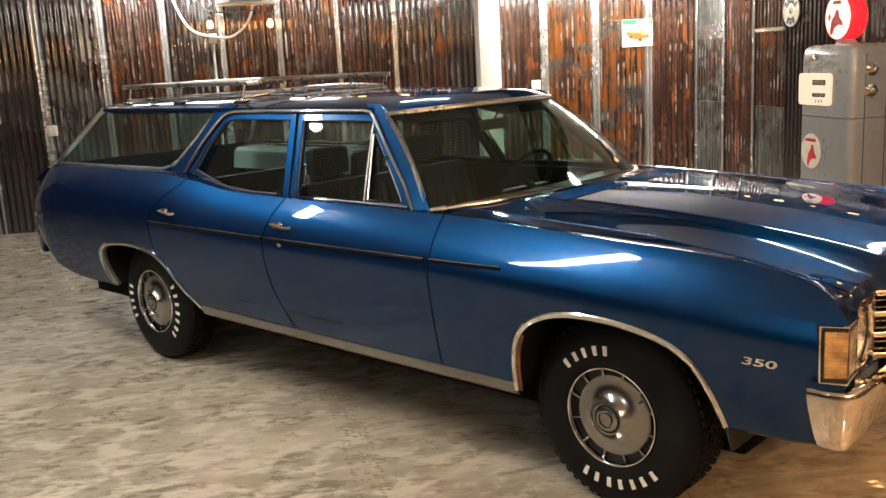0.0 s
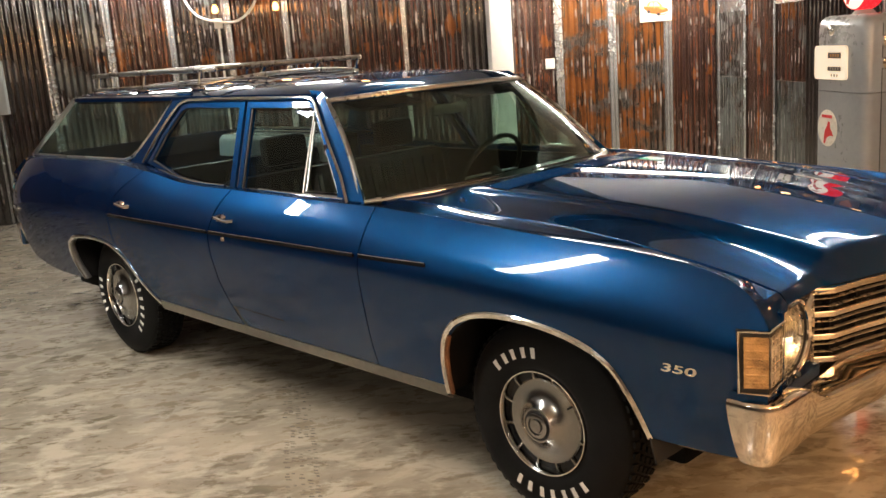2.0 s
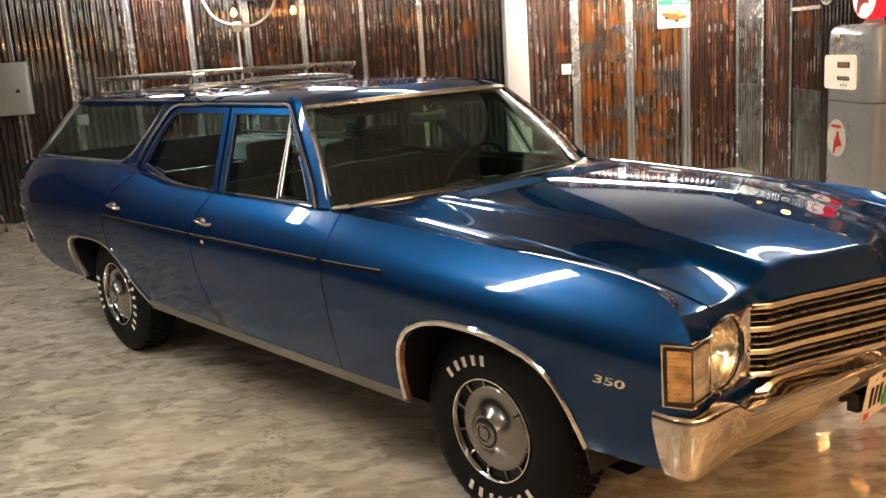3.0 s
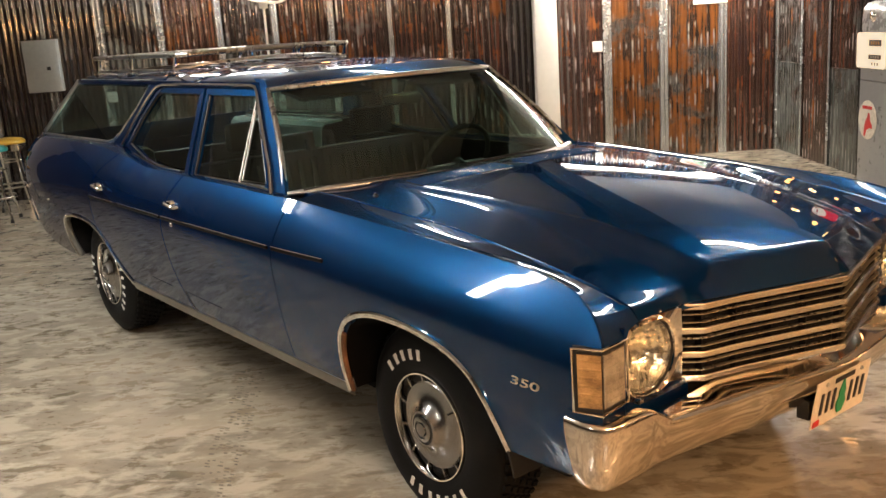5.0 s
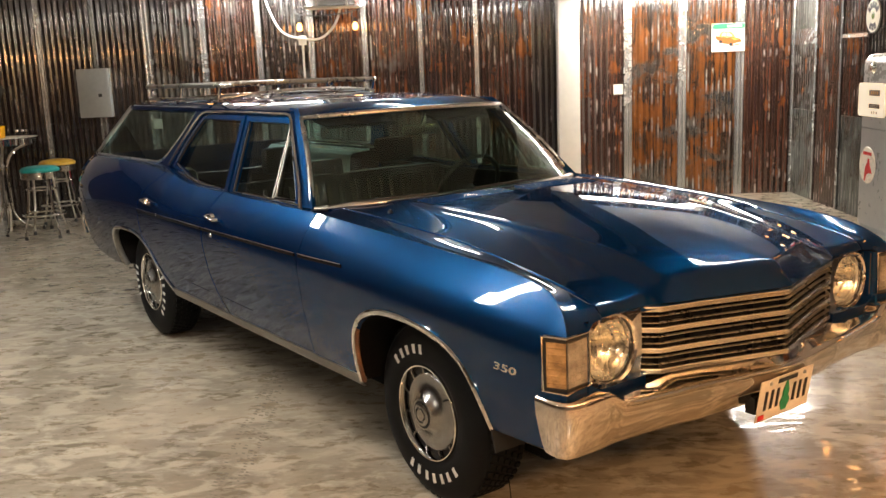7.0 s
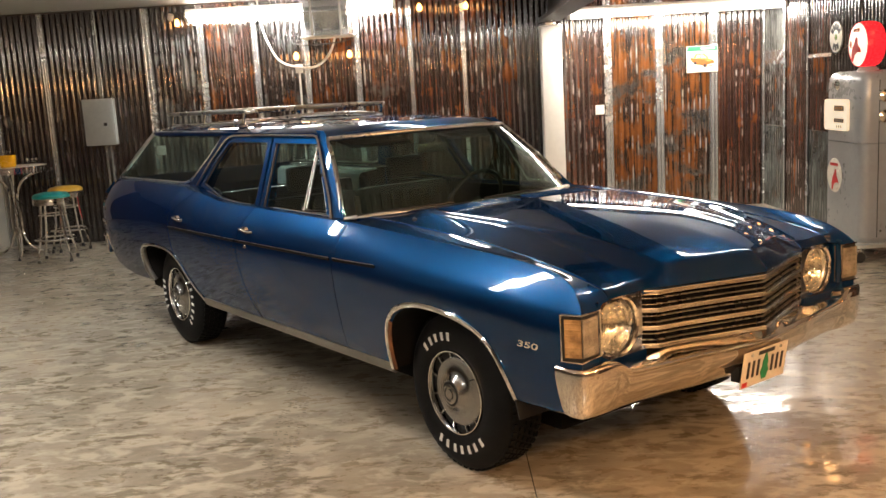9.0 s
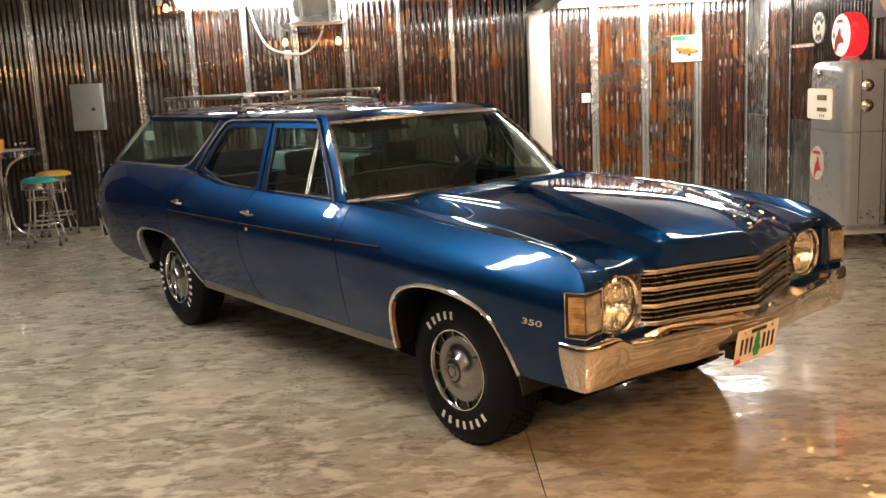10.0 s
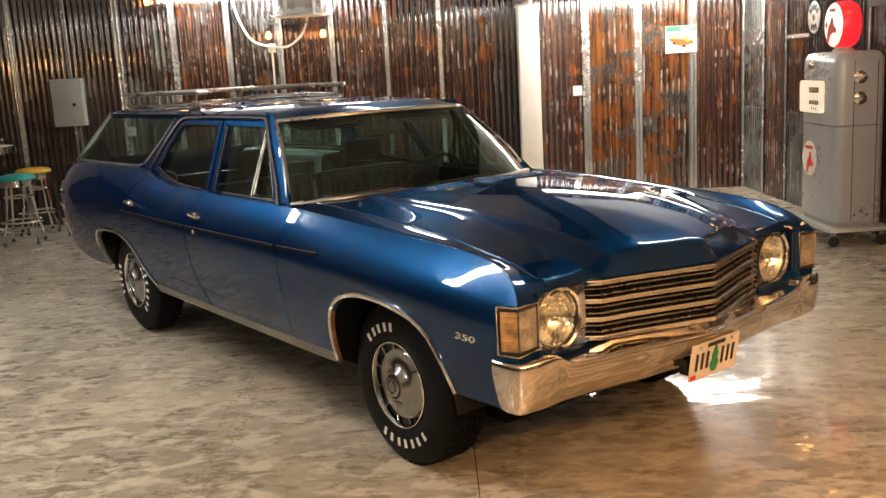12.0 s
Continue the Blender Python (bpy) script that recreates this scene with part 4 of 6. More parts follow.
def front_fender(car, s):
    xs = [*np.linspace(2.226, 2.5815, 9)] + [x for x, _ in smooth_line(FRONT_ARCH, 45)] + [*np.linspace(3.40, 3.6845, 14)]
    ax, az = zip(*FRONT_ARCH)
    columns = []
    for x in xs:
        low = 0.385 if x < 2.583 else (interp(x, ax, az) if x <= 3.394 else interp(x, (3.394, 3.6, 3.7), (0.425, 0.43, 0.44)))
        high = shoulder(x)
        column = [Vector((x, s * flank(x, low + (high - low) * b), low + (high - low) * b)) for b in np.linspace(0, 1, 40)]
        y1, z1 = flank(x, high), hood_edge(x)
        for q in (0.06, 0.15, 0.3, 0.45, 0.6, 0.75, 0.9, 1.0):
            column.append(Vector((x, s * (y1 + (0.688 - y1) * q), high + (z1 - high) * q - 0.0045 * math.sin(math.pi * q))))
        columns.append(column)
    panel = car_part("front_fender", shell(columns, lambda p: p + Vector((0, -s * 0.018, -0.012))), PAINT, car)
    ridge = [Vector((x, s * (flank(x, shoulder(x)) - 0.0035), shoulder(x) - 0.0035)) for x in np.r_[np.linspace(2.24, 3.56, 34), 3.60, 3.63, 3.655, 3.68, 3.70, 3.72, 3.738]]
    car_part("crest_roll", tube(ridge, 0.0052, steps=10), PAINT, panel, bend=60)
    # Nose of the fender over the corner lamp, and the painted face between the crest and the lamps.
    nose = []
    for x in (3.6845, 3.70, 3.716, 3.732, 3.746):
        nose.append([Vector((x, s * flank(x, z), z)) for z in (0.798 + (shoulder(x) - 0.798) * b for b in np.linspace(0, 1, 9))])
    car_part("fender_nose", shell(nose, (-0.004, -s * 0.012, -0.004)), PAINT, panel)
    crest = [Vector((x, flank(x, shoulder(x)), shoulder(x))) for x in (3.6845, 3.698, 3.712, 3.730, 3.746)]
    inner = [Vector(p) for p in ((3.6845, 0.688, hood_edge(3.6845)), (3.694, 0.688, 0.844), (3.702, 0.688, 0.836), (3.708, 0.687, 0.828), (3.714, 0.686, 0.820))]
    foot = [crest[-1], Vector((3.742, 0.80, 0.800)), Vector((3.738, 0.758, 0.803)), Vector((3.726, 0.733, 0.815)), inner[-1]]
    face = []
    for j, (a, d) in enumerate(zip(crest, inner)):
        q = (j / 4) ** 1.6
        row = [a.lerp(d, i / 4) + (foot[i] - crest[-1].lerp(inner[-1], i / 4)) * q + Vector((0, 0, -0.0045 * math.sin(math.pi * i / 4) * (1 - q))) for i in range(5)]
        face.append([Vector((p.x, s * p.y, p.z)) for p in row])
    car_part("header_panel", shell(face, (-0.012, 0, -0.006)), PAINT, panel)
    trim = smooth_line([Vector((x, s * (flank(x, z) + 0.003), z)) for x, z in FRONT_ARCH], 60)
    car_part("arch_moulding", tube(trim, 0.011, 0.007, up=(0, s, 0), steps=8), CHROME, panel, "chrome wheel arch moulding")
    if s < 0:
        car_part("rust_edge", tube(smooth_line([Vector((x + 0.013, s * (flank(x, z) - 0.004), z)) for x, z in FRONT_ARCH[:4]], 14), 0.009, 0.008, up=(0, s, 0), steps=6), RUSTY_EDGE, panel, "rusted lip of the wheel arch")
    liner = [[Vector((x + 0.0, s * (flank(x, z) - 0.022 - d), z)) for x, z in FRONT_ARCH] for d in (0, 0.15, 0.30)]
    car_part("wheel_housing", shell(liner, (0, 0, 0.006)), UNDER, panel, "black inner wheel housing")
    car_part("splash_flap", shell([[Vector((3.393 + 0.02 * q, s * (0.855 - w), 0.43 - 0.075 * q)) for w in (0, 0.1, 0.2)] for q in (0, 0.5, 1.0)], (0.006, 0, 0)), BLACK, panel, "black rubber splash flap")
    strip = [Vector((x, s * (flank(x, z) + 0.004), z)) for x, z in even_line([(2.232, 0.829), (2.40, 0.831), (2.566, 0.834)], 12)]
    car_part("side_moulding", tube(strip, 0.0075, 0.004, up=(0, s, 0), steps=8), STRIP, panel, "black side moulding edged in chrome")
    car_part("moulding_edge", tube([p + Vector((0, s * 0.002, 0.0075)) for p in strip], 0.0017, steps=6), CHROME, panel)
    badge = Matrix.Translation((3.508, s * (flank(3.51, 0.655) + 0.0015), 0.662)) @ Matrix.Rotation(radians(1.5), 4, "Z") @ Matrix.Rotation(radians(90), 4, "X")
    if s > 0:
        badge = badge @ Matrix.Rotation(radians(180), 4, "Y")
    text_mesh("350", 0.062, 0.003, panel, "engine_badge", CHROME, badge @ Matrix.Diagonal((1.14, 0.52, 1, 1)), "chrome numeral badge", 0.0012, 0.12)
    return panel


def tail_x(x):
    """Draws the tail out behind the quarter window."""
    return x if x > -0.9 else -0.9 + (x + 0.9) * 1.24


def rear_quarter(car, s):
    cut = curve_of(REAR_CUT)
    ax, az = zip(*REAR_ARCH[3:10])
    xs = [-1.235, -1.20, -1.15, -1.05, -0.9, -0.7, -0.5, -0.42, -0.398, -0.385, -0.36, -0.32, -0.26, -0.20, -0.12, -0.05, 0.03, 0.10, 0.16, 0.205]
    columns = []
    for x in xs:
        if x < -0.398:
            low = interp(x, (-1.235, -1.20, -1.07, -0.9, -0.6, -0.398), (0.70, 0.62, 0.445, 0.405, 0.385, 0.40))
        elif x < -0.385:
            low = 0.54
        else:
            low = interp(x, ax, az)
        high = shoulder(x) - 0.002
        column = []
        for b in (0, 0.1, 0.25, 0.4, 0.55, 0.68, 0.78, 0.86, 0.92, 0.96, 0.985, 1.0):
            z = low + (high - low) * b
            column.append(Vector((x, s * flank(x, z), z)))
        column.append(Vector((x, s * glass_y(high + 0.006), high + 0.006)))
        columns.append(column)
    # The last columns follow the door's rear cut up to the C-pillar.
    for f in (0.35, 0.7, 1.0):
        column = []
        for b in (0, 0.1, 0.25, 0.4, 0.55, 0.68, 0.78, 0.86, 0.92, 0.96, 0.985, 1.0):
            z0 = interp(0.22, ax, az)
            z = z0 + (1.055 - z0) * b
            x = 0.205 + (cut(z) - 0.006 - 0.205) * f
            zz = min(z, shoulder(x) - 0.002)
            column.append(Vector((x, s * flank(x, zz), zz)))
        x, z = column[-1].x, column[-1].z
        column.append(Vector((x, s * glass_y(z + 0.008), z + 0.008)))
        columns.append(column)
    for column in columns:
        for p in column:
            p.x = tail_x(p.x)
    panel = car_part("rear_quarter_panel", shell(columns, (0, -s * 0.02, 0)), PAINT, car)
    low_piece = [[Vector((x, s * flank(x, z), z)) for x, z in ((x0 + dx * q, z0 + 0.001) for q in (0, 0.5, 1.0))] for x0, dx, z0 in ((-0.46, 0.125, 0.395), (-0.46, 0.085, 0.46), (-0.46, 0.063, 0.54))]
    car_part("arch_corner", shell(low_piece, (0, -s * 0.02, 0)), PAINT, panel)
    trim = smooth_line([Vector((x, s * (flank(x, z) + 0.003), z)) for x, z in REAR_ARCH], 54)
    car_part("arch_moulding", tube(trim, 0.010, 0.007, up=(0, s, 0), steps=8), CHROME, panel, "chrome wheel arch moulding")
    liner = [[Vector((x, s * (flank(x, z) - 0.022 - d), z)) for x, z in REAR_ARCH] for d in (0, 0.15, 0.32)]
    car_part("wheel_housing", shell(liner, (0, 0, 0.006)), UNDER, panel, "black inner wheel housing")
    car_part("arch_lip", tube(smooth_line([Vector((x + 0.012, s * (flank(x, z) - 0.012), z)) for x, z in REAR_ARCH[:5]], 16), 0.010, 0.016, up=(0, s, 0), steps=6), ROCKER, panel, "pale inner lip of the arch")
    car_part("emblem", tube([Vector((tail_x(x), s * (flank(x, 0.742) + 0.004), 0.747 - 0.1 * (x + 1.17))) for x in np.linspace(-1.165, -1.09, 5)], 0.012, 0.005, up=(0, s, 0), steps=8), CHROME, panel, "small chrome emblem")
    edge = [Vector((tail_x(x), s * (flank(x, z) + 0.002), z)) for x, z in ((-1.237, 0.84), (-1.238, 0.80), (-1.236, 0.72), (-1.228, 0.67))]
    car_part("lamp_edge", tube(edge, 0.009, 0.006, up=(-1, s, 0), steps=6), CHROME, panel, "chrome tail lamp edge")
    return panel


def pane(outline, s, back=0.006):
    return slab([gx(x, z, s, -0.020 - 0.055 * (1.36 - z)) for x, z in outline], (0, -s * back, 0))


def handle(car, parent, s, x, z):
    y = flank(x, z)
    base = part("handle_base", prism([(rounded(0.030, 0.016, 0.014), 0), (rounded(0.026, 0.013, 0.012), 0.016)]), CHROME, parent, "chrome handle", m=Matrix.Translation((x, s * y, z)) @ Matrix.Rotation(radians(90 if s < 0 else -90), 4, "X"))
    bar_path = [Vector((x + dx, s * (y + dy), z + dz)) for dx, dy, dz in ((-0.03, 0.02, 0.004), (0.01, 0.034, 0.006), (0.05, 0.034, 0.0), (0.09, 0.033, -0.003), (0.108, 0.014, -0.004))]
    grip = part("grip", tube(smooth_line(bar_path, 14), 0.010, 0.008, steps=8), CHROME, parent, "chrome pull handle")
    return base, grip


MAIN_PANE = [(1.285, 0.992), (1.178, 1.322), (1.640, 1.322), (1.728, 0.995)]
VENT_PANE = [(1.748, 1.004), (1.672, 1.262), (1.70, 1.262), (1.948, 1.008)]
REAR_PANE = [(0.425, 1.076), (0.478, 1.196), (0.572, 1.308), (0.612, 1.324), (1.086, 1.324), (1.192, 0.996), (0.95, 0.999), (0.705, 1.018), (0.55, 1.044)]
QUARTER = [(-1.070, 1.062), (-0.90, 1.215), (-0.745, 1.355), (-0.68, 1.380), (0.455, 1.380), (0.355, 1.235), (0.245, 1.120), (0.190, 1.086), (0.118, 1.070), (-0.5, 1.064)]


def doors(car, s):
    gap, cut, sill = curve_of(DOOR_GAP), curve_of(REAR_CUT), curve_of(SILL)
    top = lambda x: min(sill(x) - 0.001, shoulder(x))
    rear = car_part("rear_door", side_patch(s, lambda z: cut(z) + 0.004, lambda z: gap(z) - 0.004, lambda x: 0.405, top, 20, 22), PAINT, car)
    front = car_part("front_door", side_patch(s, lambda z: gap(z) + 0.004, lambda z: 2.2205, lambda x: 0.405, top, 16, 22), PAINT, car)
    for door, panes, span in ((rear, (REAR_PANE,), (0.37, 1.255)), (front, (MAIN_PANE, VENT_PANE), (1.265, 2.10))):
        if door is rear:
            matched = [(1.192, 0.992), (0.95, 0.996), (0.705, 1.013), (0.425, 1.076), (0.478, 1.196), (0.572, 1.310), (0.614, 1.326), (1.086, 1.326)]
            loop = [(1.236, 0.984), (0.95, 0.988), (0.70, 1.006), (0.372, 1.066), (0.44, 1.205), (0.552, 1.342), (0.61, 1.352), (1.118, 1.352)]
        else:
            matched = [(1.285, 0.990), (1.178, 1.324), (1.640, 1.324), (1.93, 1.040), (1.958, 0.998)]
            loop = [(1.262, 0.984), (1.140, 1.352), (1.632, 1.352), (1.955, 1.070), (2.028, 0.984)]
        dense = [[], []]
        for k in range(len(loop)):
            for q in (0, 0.25, 0.5, 0.75):
                for which, pts in ((0, loop), (1, matched)):
                    dense[which].append(Vector(pts[k]).lerp(Vector(pts[(k + 1) % len(pts)]), q))
        car_part("window_frame", ring([gx(p.x, p.y, s) for p in dense[0]], [gx(p.x, p.y, s) for p in dense[1]], (0, -s * 0.03, 0)), PAINT, door)
        for outline in panes:
            car_part("window_pane", pane(outline, s), GLASS, door, "tinted side window glass")
        car_part("window_seal", tube([gx(p.x, p.y, s, -0.012) for p in dense[1]], 0.006, 0.006, up=(0, s, 0), steps=6, closed=True), BLACK, door)
        ledge = [[Vector((x, s * (flank(x, top(x)) - 0.0), top(x))) for x in np.linspace(*span, 14)], [gx(x, top(x) + 0.004, s, -0.004) for x in np.linspace(*span, 14)]]
        car_part("sill_ledge", shell(ledge, (0, 0, -0.012)), PAINT, door)
        bright = [gx(x, top(x) + 0.007, s, 0.003) for x in np.linspace(span[0] + 0.16, span[1] - 0.1, 16)]
        car_part("sill_moulding", tube(bright, 0.006, 0.006, up=(0, s, 0), steps=6), CHROME, door, "chrome sill moulding")
    for x, parent in ((0.385, rear), (1.285, front)):
        handle(car, parent, s, x, 0.884)
    # The shade of a pressed fold low on the doors, laid on as dark strips, and the kinked gap below it.
    for x0, x1, parent in ((1.292, 1.66, front), (0.90, 1.14, rear)):
        car_part("crease_shade", tube([Vector((x, s * (flank(x, 0.487) + 0.0004), 0.489 - 0.012 * (x - x0))) for x in np.linspace(x0, x1, 9)], 0.0016, 0.001, up=(0, s, 0), steps=5), STRIP, parent)
    if s < 0:
        kink = [(1.272, 0.492), (1.300, 0.486), (1.325, 0.445), (1.352, 0.403), (1.332, 0.403), (1.306, 0.440)]
        car_part("bent_edge", slab([Vector((x, s * (flank(x, z) + 0.001), z)) for x, z in kink], (0, -s * 0.004, 0)), BLACK, front, "dark bent gap at the foot of the door")
    lock = Matrix.Translation((1.322, s * flank(1.322, 0.80), 0.802)) @ Matrix.Rotation(radians(90 if s < 0 else -90), 4, "X")
    car_part("door_lock", lathe([(0, 0.006), (0.009, 0.006), (0.012, 0), (0, 0)], 14, m=lock), CHROME, front)
    for x0, x1, parent in ((0.235, 1.192, rear), (1.212, 2.204, front)):
        strip = [Vector((x, s * (flank(x, 0.822) + 0.004), interp(x, (0.2, 1.2, 2.2), (0.817, 0.819, 0.829)))) for x in np.linspace(x0, x1, 18)]
        car_part("side_moulding", tube(strip, 0.0075, 0.004, up=(0, s, 0), steps=8), STRIP, parent, "black side moulding edged in chrome")
        car_part("moulding_edge", tube([p + Vector((0, s * 0.002, 0.0075)) for p in strip], 0.0017, steps=6), CHROME, parent)
        car_part("moulding_insert", tube([p + Vector((0, s * 0.0035, 0)) for p in strip], 0.0045, 0.004, up=(0, s, 0), steps=6), STRIP, parent)
    vent = [gx(x, z, s, 0.0) for x, z in ((1.738, 0.996), (1.702, 1.13), (1.662, 1.30), (1.66, 1.322))]
    car_part("vent_bar", tube(vent, 0.0042, 0.005, up=(0, s, 0), steps=6), ROCKER, front, "dull metal divider bar")
    vent_rim = [gx(x, z, s, -0.004) for x, z in ((1.752, 1.008), (1.676, 1.268), (1.70, 1.264), (1.953, 1.012))]
    car_part("vent_frame", tube(vent_rim, 0.0042, 0.0042, up=(0, s, 0), steps=6, closed=True), BRUSHED, front, "chrome vent window frame")
    for x, z, name in ((1.80, 1.165, "vent_latch"),):
        car_part(name, boxes((x - 0.008, x + 0.008, min(s * (glass_y(z) - 0.02), s * glass_y(z)), max(s * (glass_y(z) - 0.02), s * glass_y(z)), z - 0.02, z + 0.02), soft=0.003), CHROME, front)
    inner = [[Vector((x, s * 0.735, z)) for x in (0.3, 0.8, 1.24, 1.28, 1.8, 2.15)] for z in (0.42, 0.70, 0.97)]
    car_part("door_lining", shell(inner, (0, -s * 0.02, 0)), VINYL, front, "black vinyl door lining")
    return rear, front


def upper_side(car, s):
    """Pillars, quarter window and the roof's drip rail on one side."""
    a_pillar = [[gx(x, z, s, 0.004) for x, z in ((2.040, 0.984), (1.968, 1.070), (1.80, 1.218), (1.642, 1.362), (1.58, 1.392))], [Vector((x, s * y, z)) for x, y, z in ((2.118, 0.762, 0.984), (2.04, 0.722, 1.070), (1.885, 0.652, 1.215), (1.735, 0.590, 1.352), (1.68, 0.575, 1.388))]]
    car_part("a_pillar", shell(a_pillar, (-0.02, -s * 0.025, 0)), PAINT, car)
    c_pillar = [[gx(x, z, s, 0.002) for x, z in ((0.20, 1.060), (0.255, 1.112), (0.364, 1.232), (0.470, 1.384), (0.475, 1.392))], [gx(x, z, s, 0.004) for x, z in ((0.375, 1.058), (0.40, 1.112), (0.452, 1.222), (0.556, 1.352), (0.62, 1.392))]]
    car_part("c_pillar", shell(c_pillar, (0, -s * 0.03, 0)), PAINT, car)
    b_pillar = [[gx(x, z, s, -0.012) for x, z in ((1.236, 0.985), (1.118, 1.355))], [gx(x, z, s, -0.012) for x, z in ((1.262, 0.985), (1.140, 1.355))]]
    car_part("b_pillar", shell(b_pillar, (0, -s * 0.03, 0)), BLACK, car)
    rail = [[gx(x, 1.352, s, 0.002) for x in np.linspace(0.55, 1.66, 10)], [gx(x, 1.378, s, 0.0125) for x in np.linspace(0.55, 1.64, 10)]]
    car_part("roof_side_rail", shell(rail, (0, -s * 0.03, 0)), PAINT, car)
    rail = [[gx(x, 1.366, s, 0.003) for x in np.linspace(-0.70, 0.50, 8)], [gx(x, 1.3785, s, 0.013) for x in np.linspace(-0.70, 0.56, 8)]]
    car_part("quarter_rail", shell(rail, (0, -s * 0.03, 0)), PAINT, car)
    drip = [gx(x, z, s, 0.012) for x, z in ((2.046, 0.972), (2.036, 0.990), (1.960, 1.074), (1.80, 1.214), (1.665, 1.338), (1.635, 1.358), (1.59, 1.364), (1.2, 1.365), (0.9, 1.365), (0.64, 1.364), (0.585, 1.356), (0.545, 1.340), (0.50, 1.292), (0.434, 1.207), (0.395, 1.130), (0.362, 1.066))]
    car_part("drip_moulding", tube(drip, 0.008, 0.009, up=(0, s, 0.4), steps=8), CHROME, car, "chrome drip rail moulding")
    quarter = car_part("quarter_window", slab([gx(x, z, s, -0.012) for x, z in QUARTER], (0, -s * 0.006, 0)), GLASS, car, "tinted rear quarter window glass")
    car_part("window_frame", tube([gx(x, z, s, -0.004) for x, z in QUARTER], 0.008, 0.008, up=(0, s, 0), steps=6, closed=True), BRUSHED, quarter, "thin bright window surround")
    rocker = [[Vector((x, s * (flank(x, 0.40) + off), z)) for x in np.linspace(0.56, 2.58, 12)] for off, z in ((0.004, 0.402), (0.004, 0.392), (-0.004, 0.362), (-0.02, 0.350))]
    car_part("rocker_moulding", shell(rocker, (0, -s * 0.01, 0)), ROCKER, car, "dull aluminium rocker moulding")


def hood_edge(x):
    return flow(x, (2.0, 2.35, 2.72, 2.975, 3.39, 3.57, 3.67, 3.75), (1.000, 0.992, 0.975, 0.962, 0.912, 0.880, 0.855, 0.83))


CREST = ((0, 0.20, 0.35, 0.42, 0.48, 0.60, 0.682), (3.792, 3.730, 3.672, 3.668, 3.674, 3.684, 3.688), (0.902, 0.899, 0.893, 0.872, 0.855, 0.848, 0.851))
LIP = ((0, 0.17, 0.34, 0.45, 0.50, 0.60, 0.682), (3.868, 3.817, 3.764, 3.737, 3.705, 3.705, 3.712), (0.824, 0.823, 0.822, 0.826, 0.820, 0.820, 0.820))


def hood_ridge(x):
    return interp(x, (2.2, 3.67), (0.47, 0.352))


def hood_height(x, y):
    ridge = hood_ridge(x)
    front = flow(abs(y), CREST[0], CREST[1])
    along = x + (3.792 - front) * max(0.0, (x - 2.4) / (front - 2.4)) ** 2
    centre = flow(along, (2.2, 2.6, 2.96, 3.25, 3.52, 3.67, 3.79), (1.0395, 1.0235, 1.0065, 0.9860, 0.9545, 0.9310, 0.9065))
    fold = centre - 0.010
    if y <= ridge:
        return centre - 0.010 * (y / ridge) ** 2
    t = min(1.0, (y - ridge) / (0.682 - ridge))
    edge = min(hood_edge(x), fold - 0.002)
    return fold + (edge - fold) * flow(t, (0, 0.08, 0.2, 0.35, 0.6, 1.0), (0, 0.13, 0.40, 0.60, 0.80, 1.0))


def glass_foot(y):
    q = abs(y / 0.75) ** 2.5
    return Vector((2.385 - 0.30 * q, y, 1.020 - 0.040 * q))


def glass_head(y):
    q = abs(y / 0.585) ** 2.5
    return Vector((1.925 - 0.205 * q, y, 1.362 - 0.018 * q))


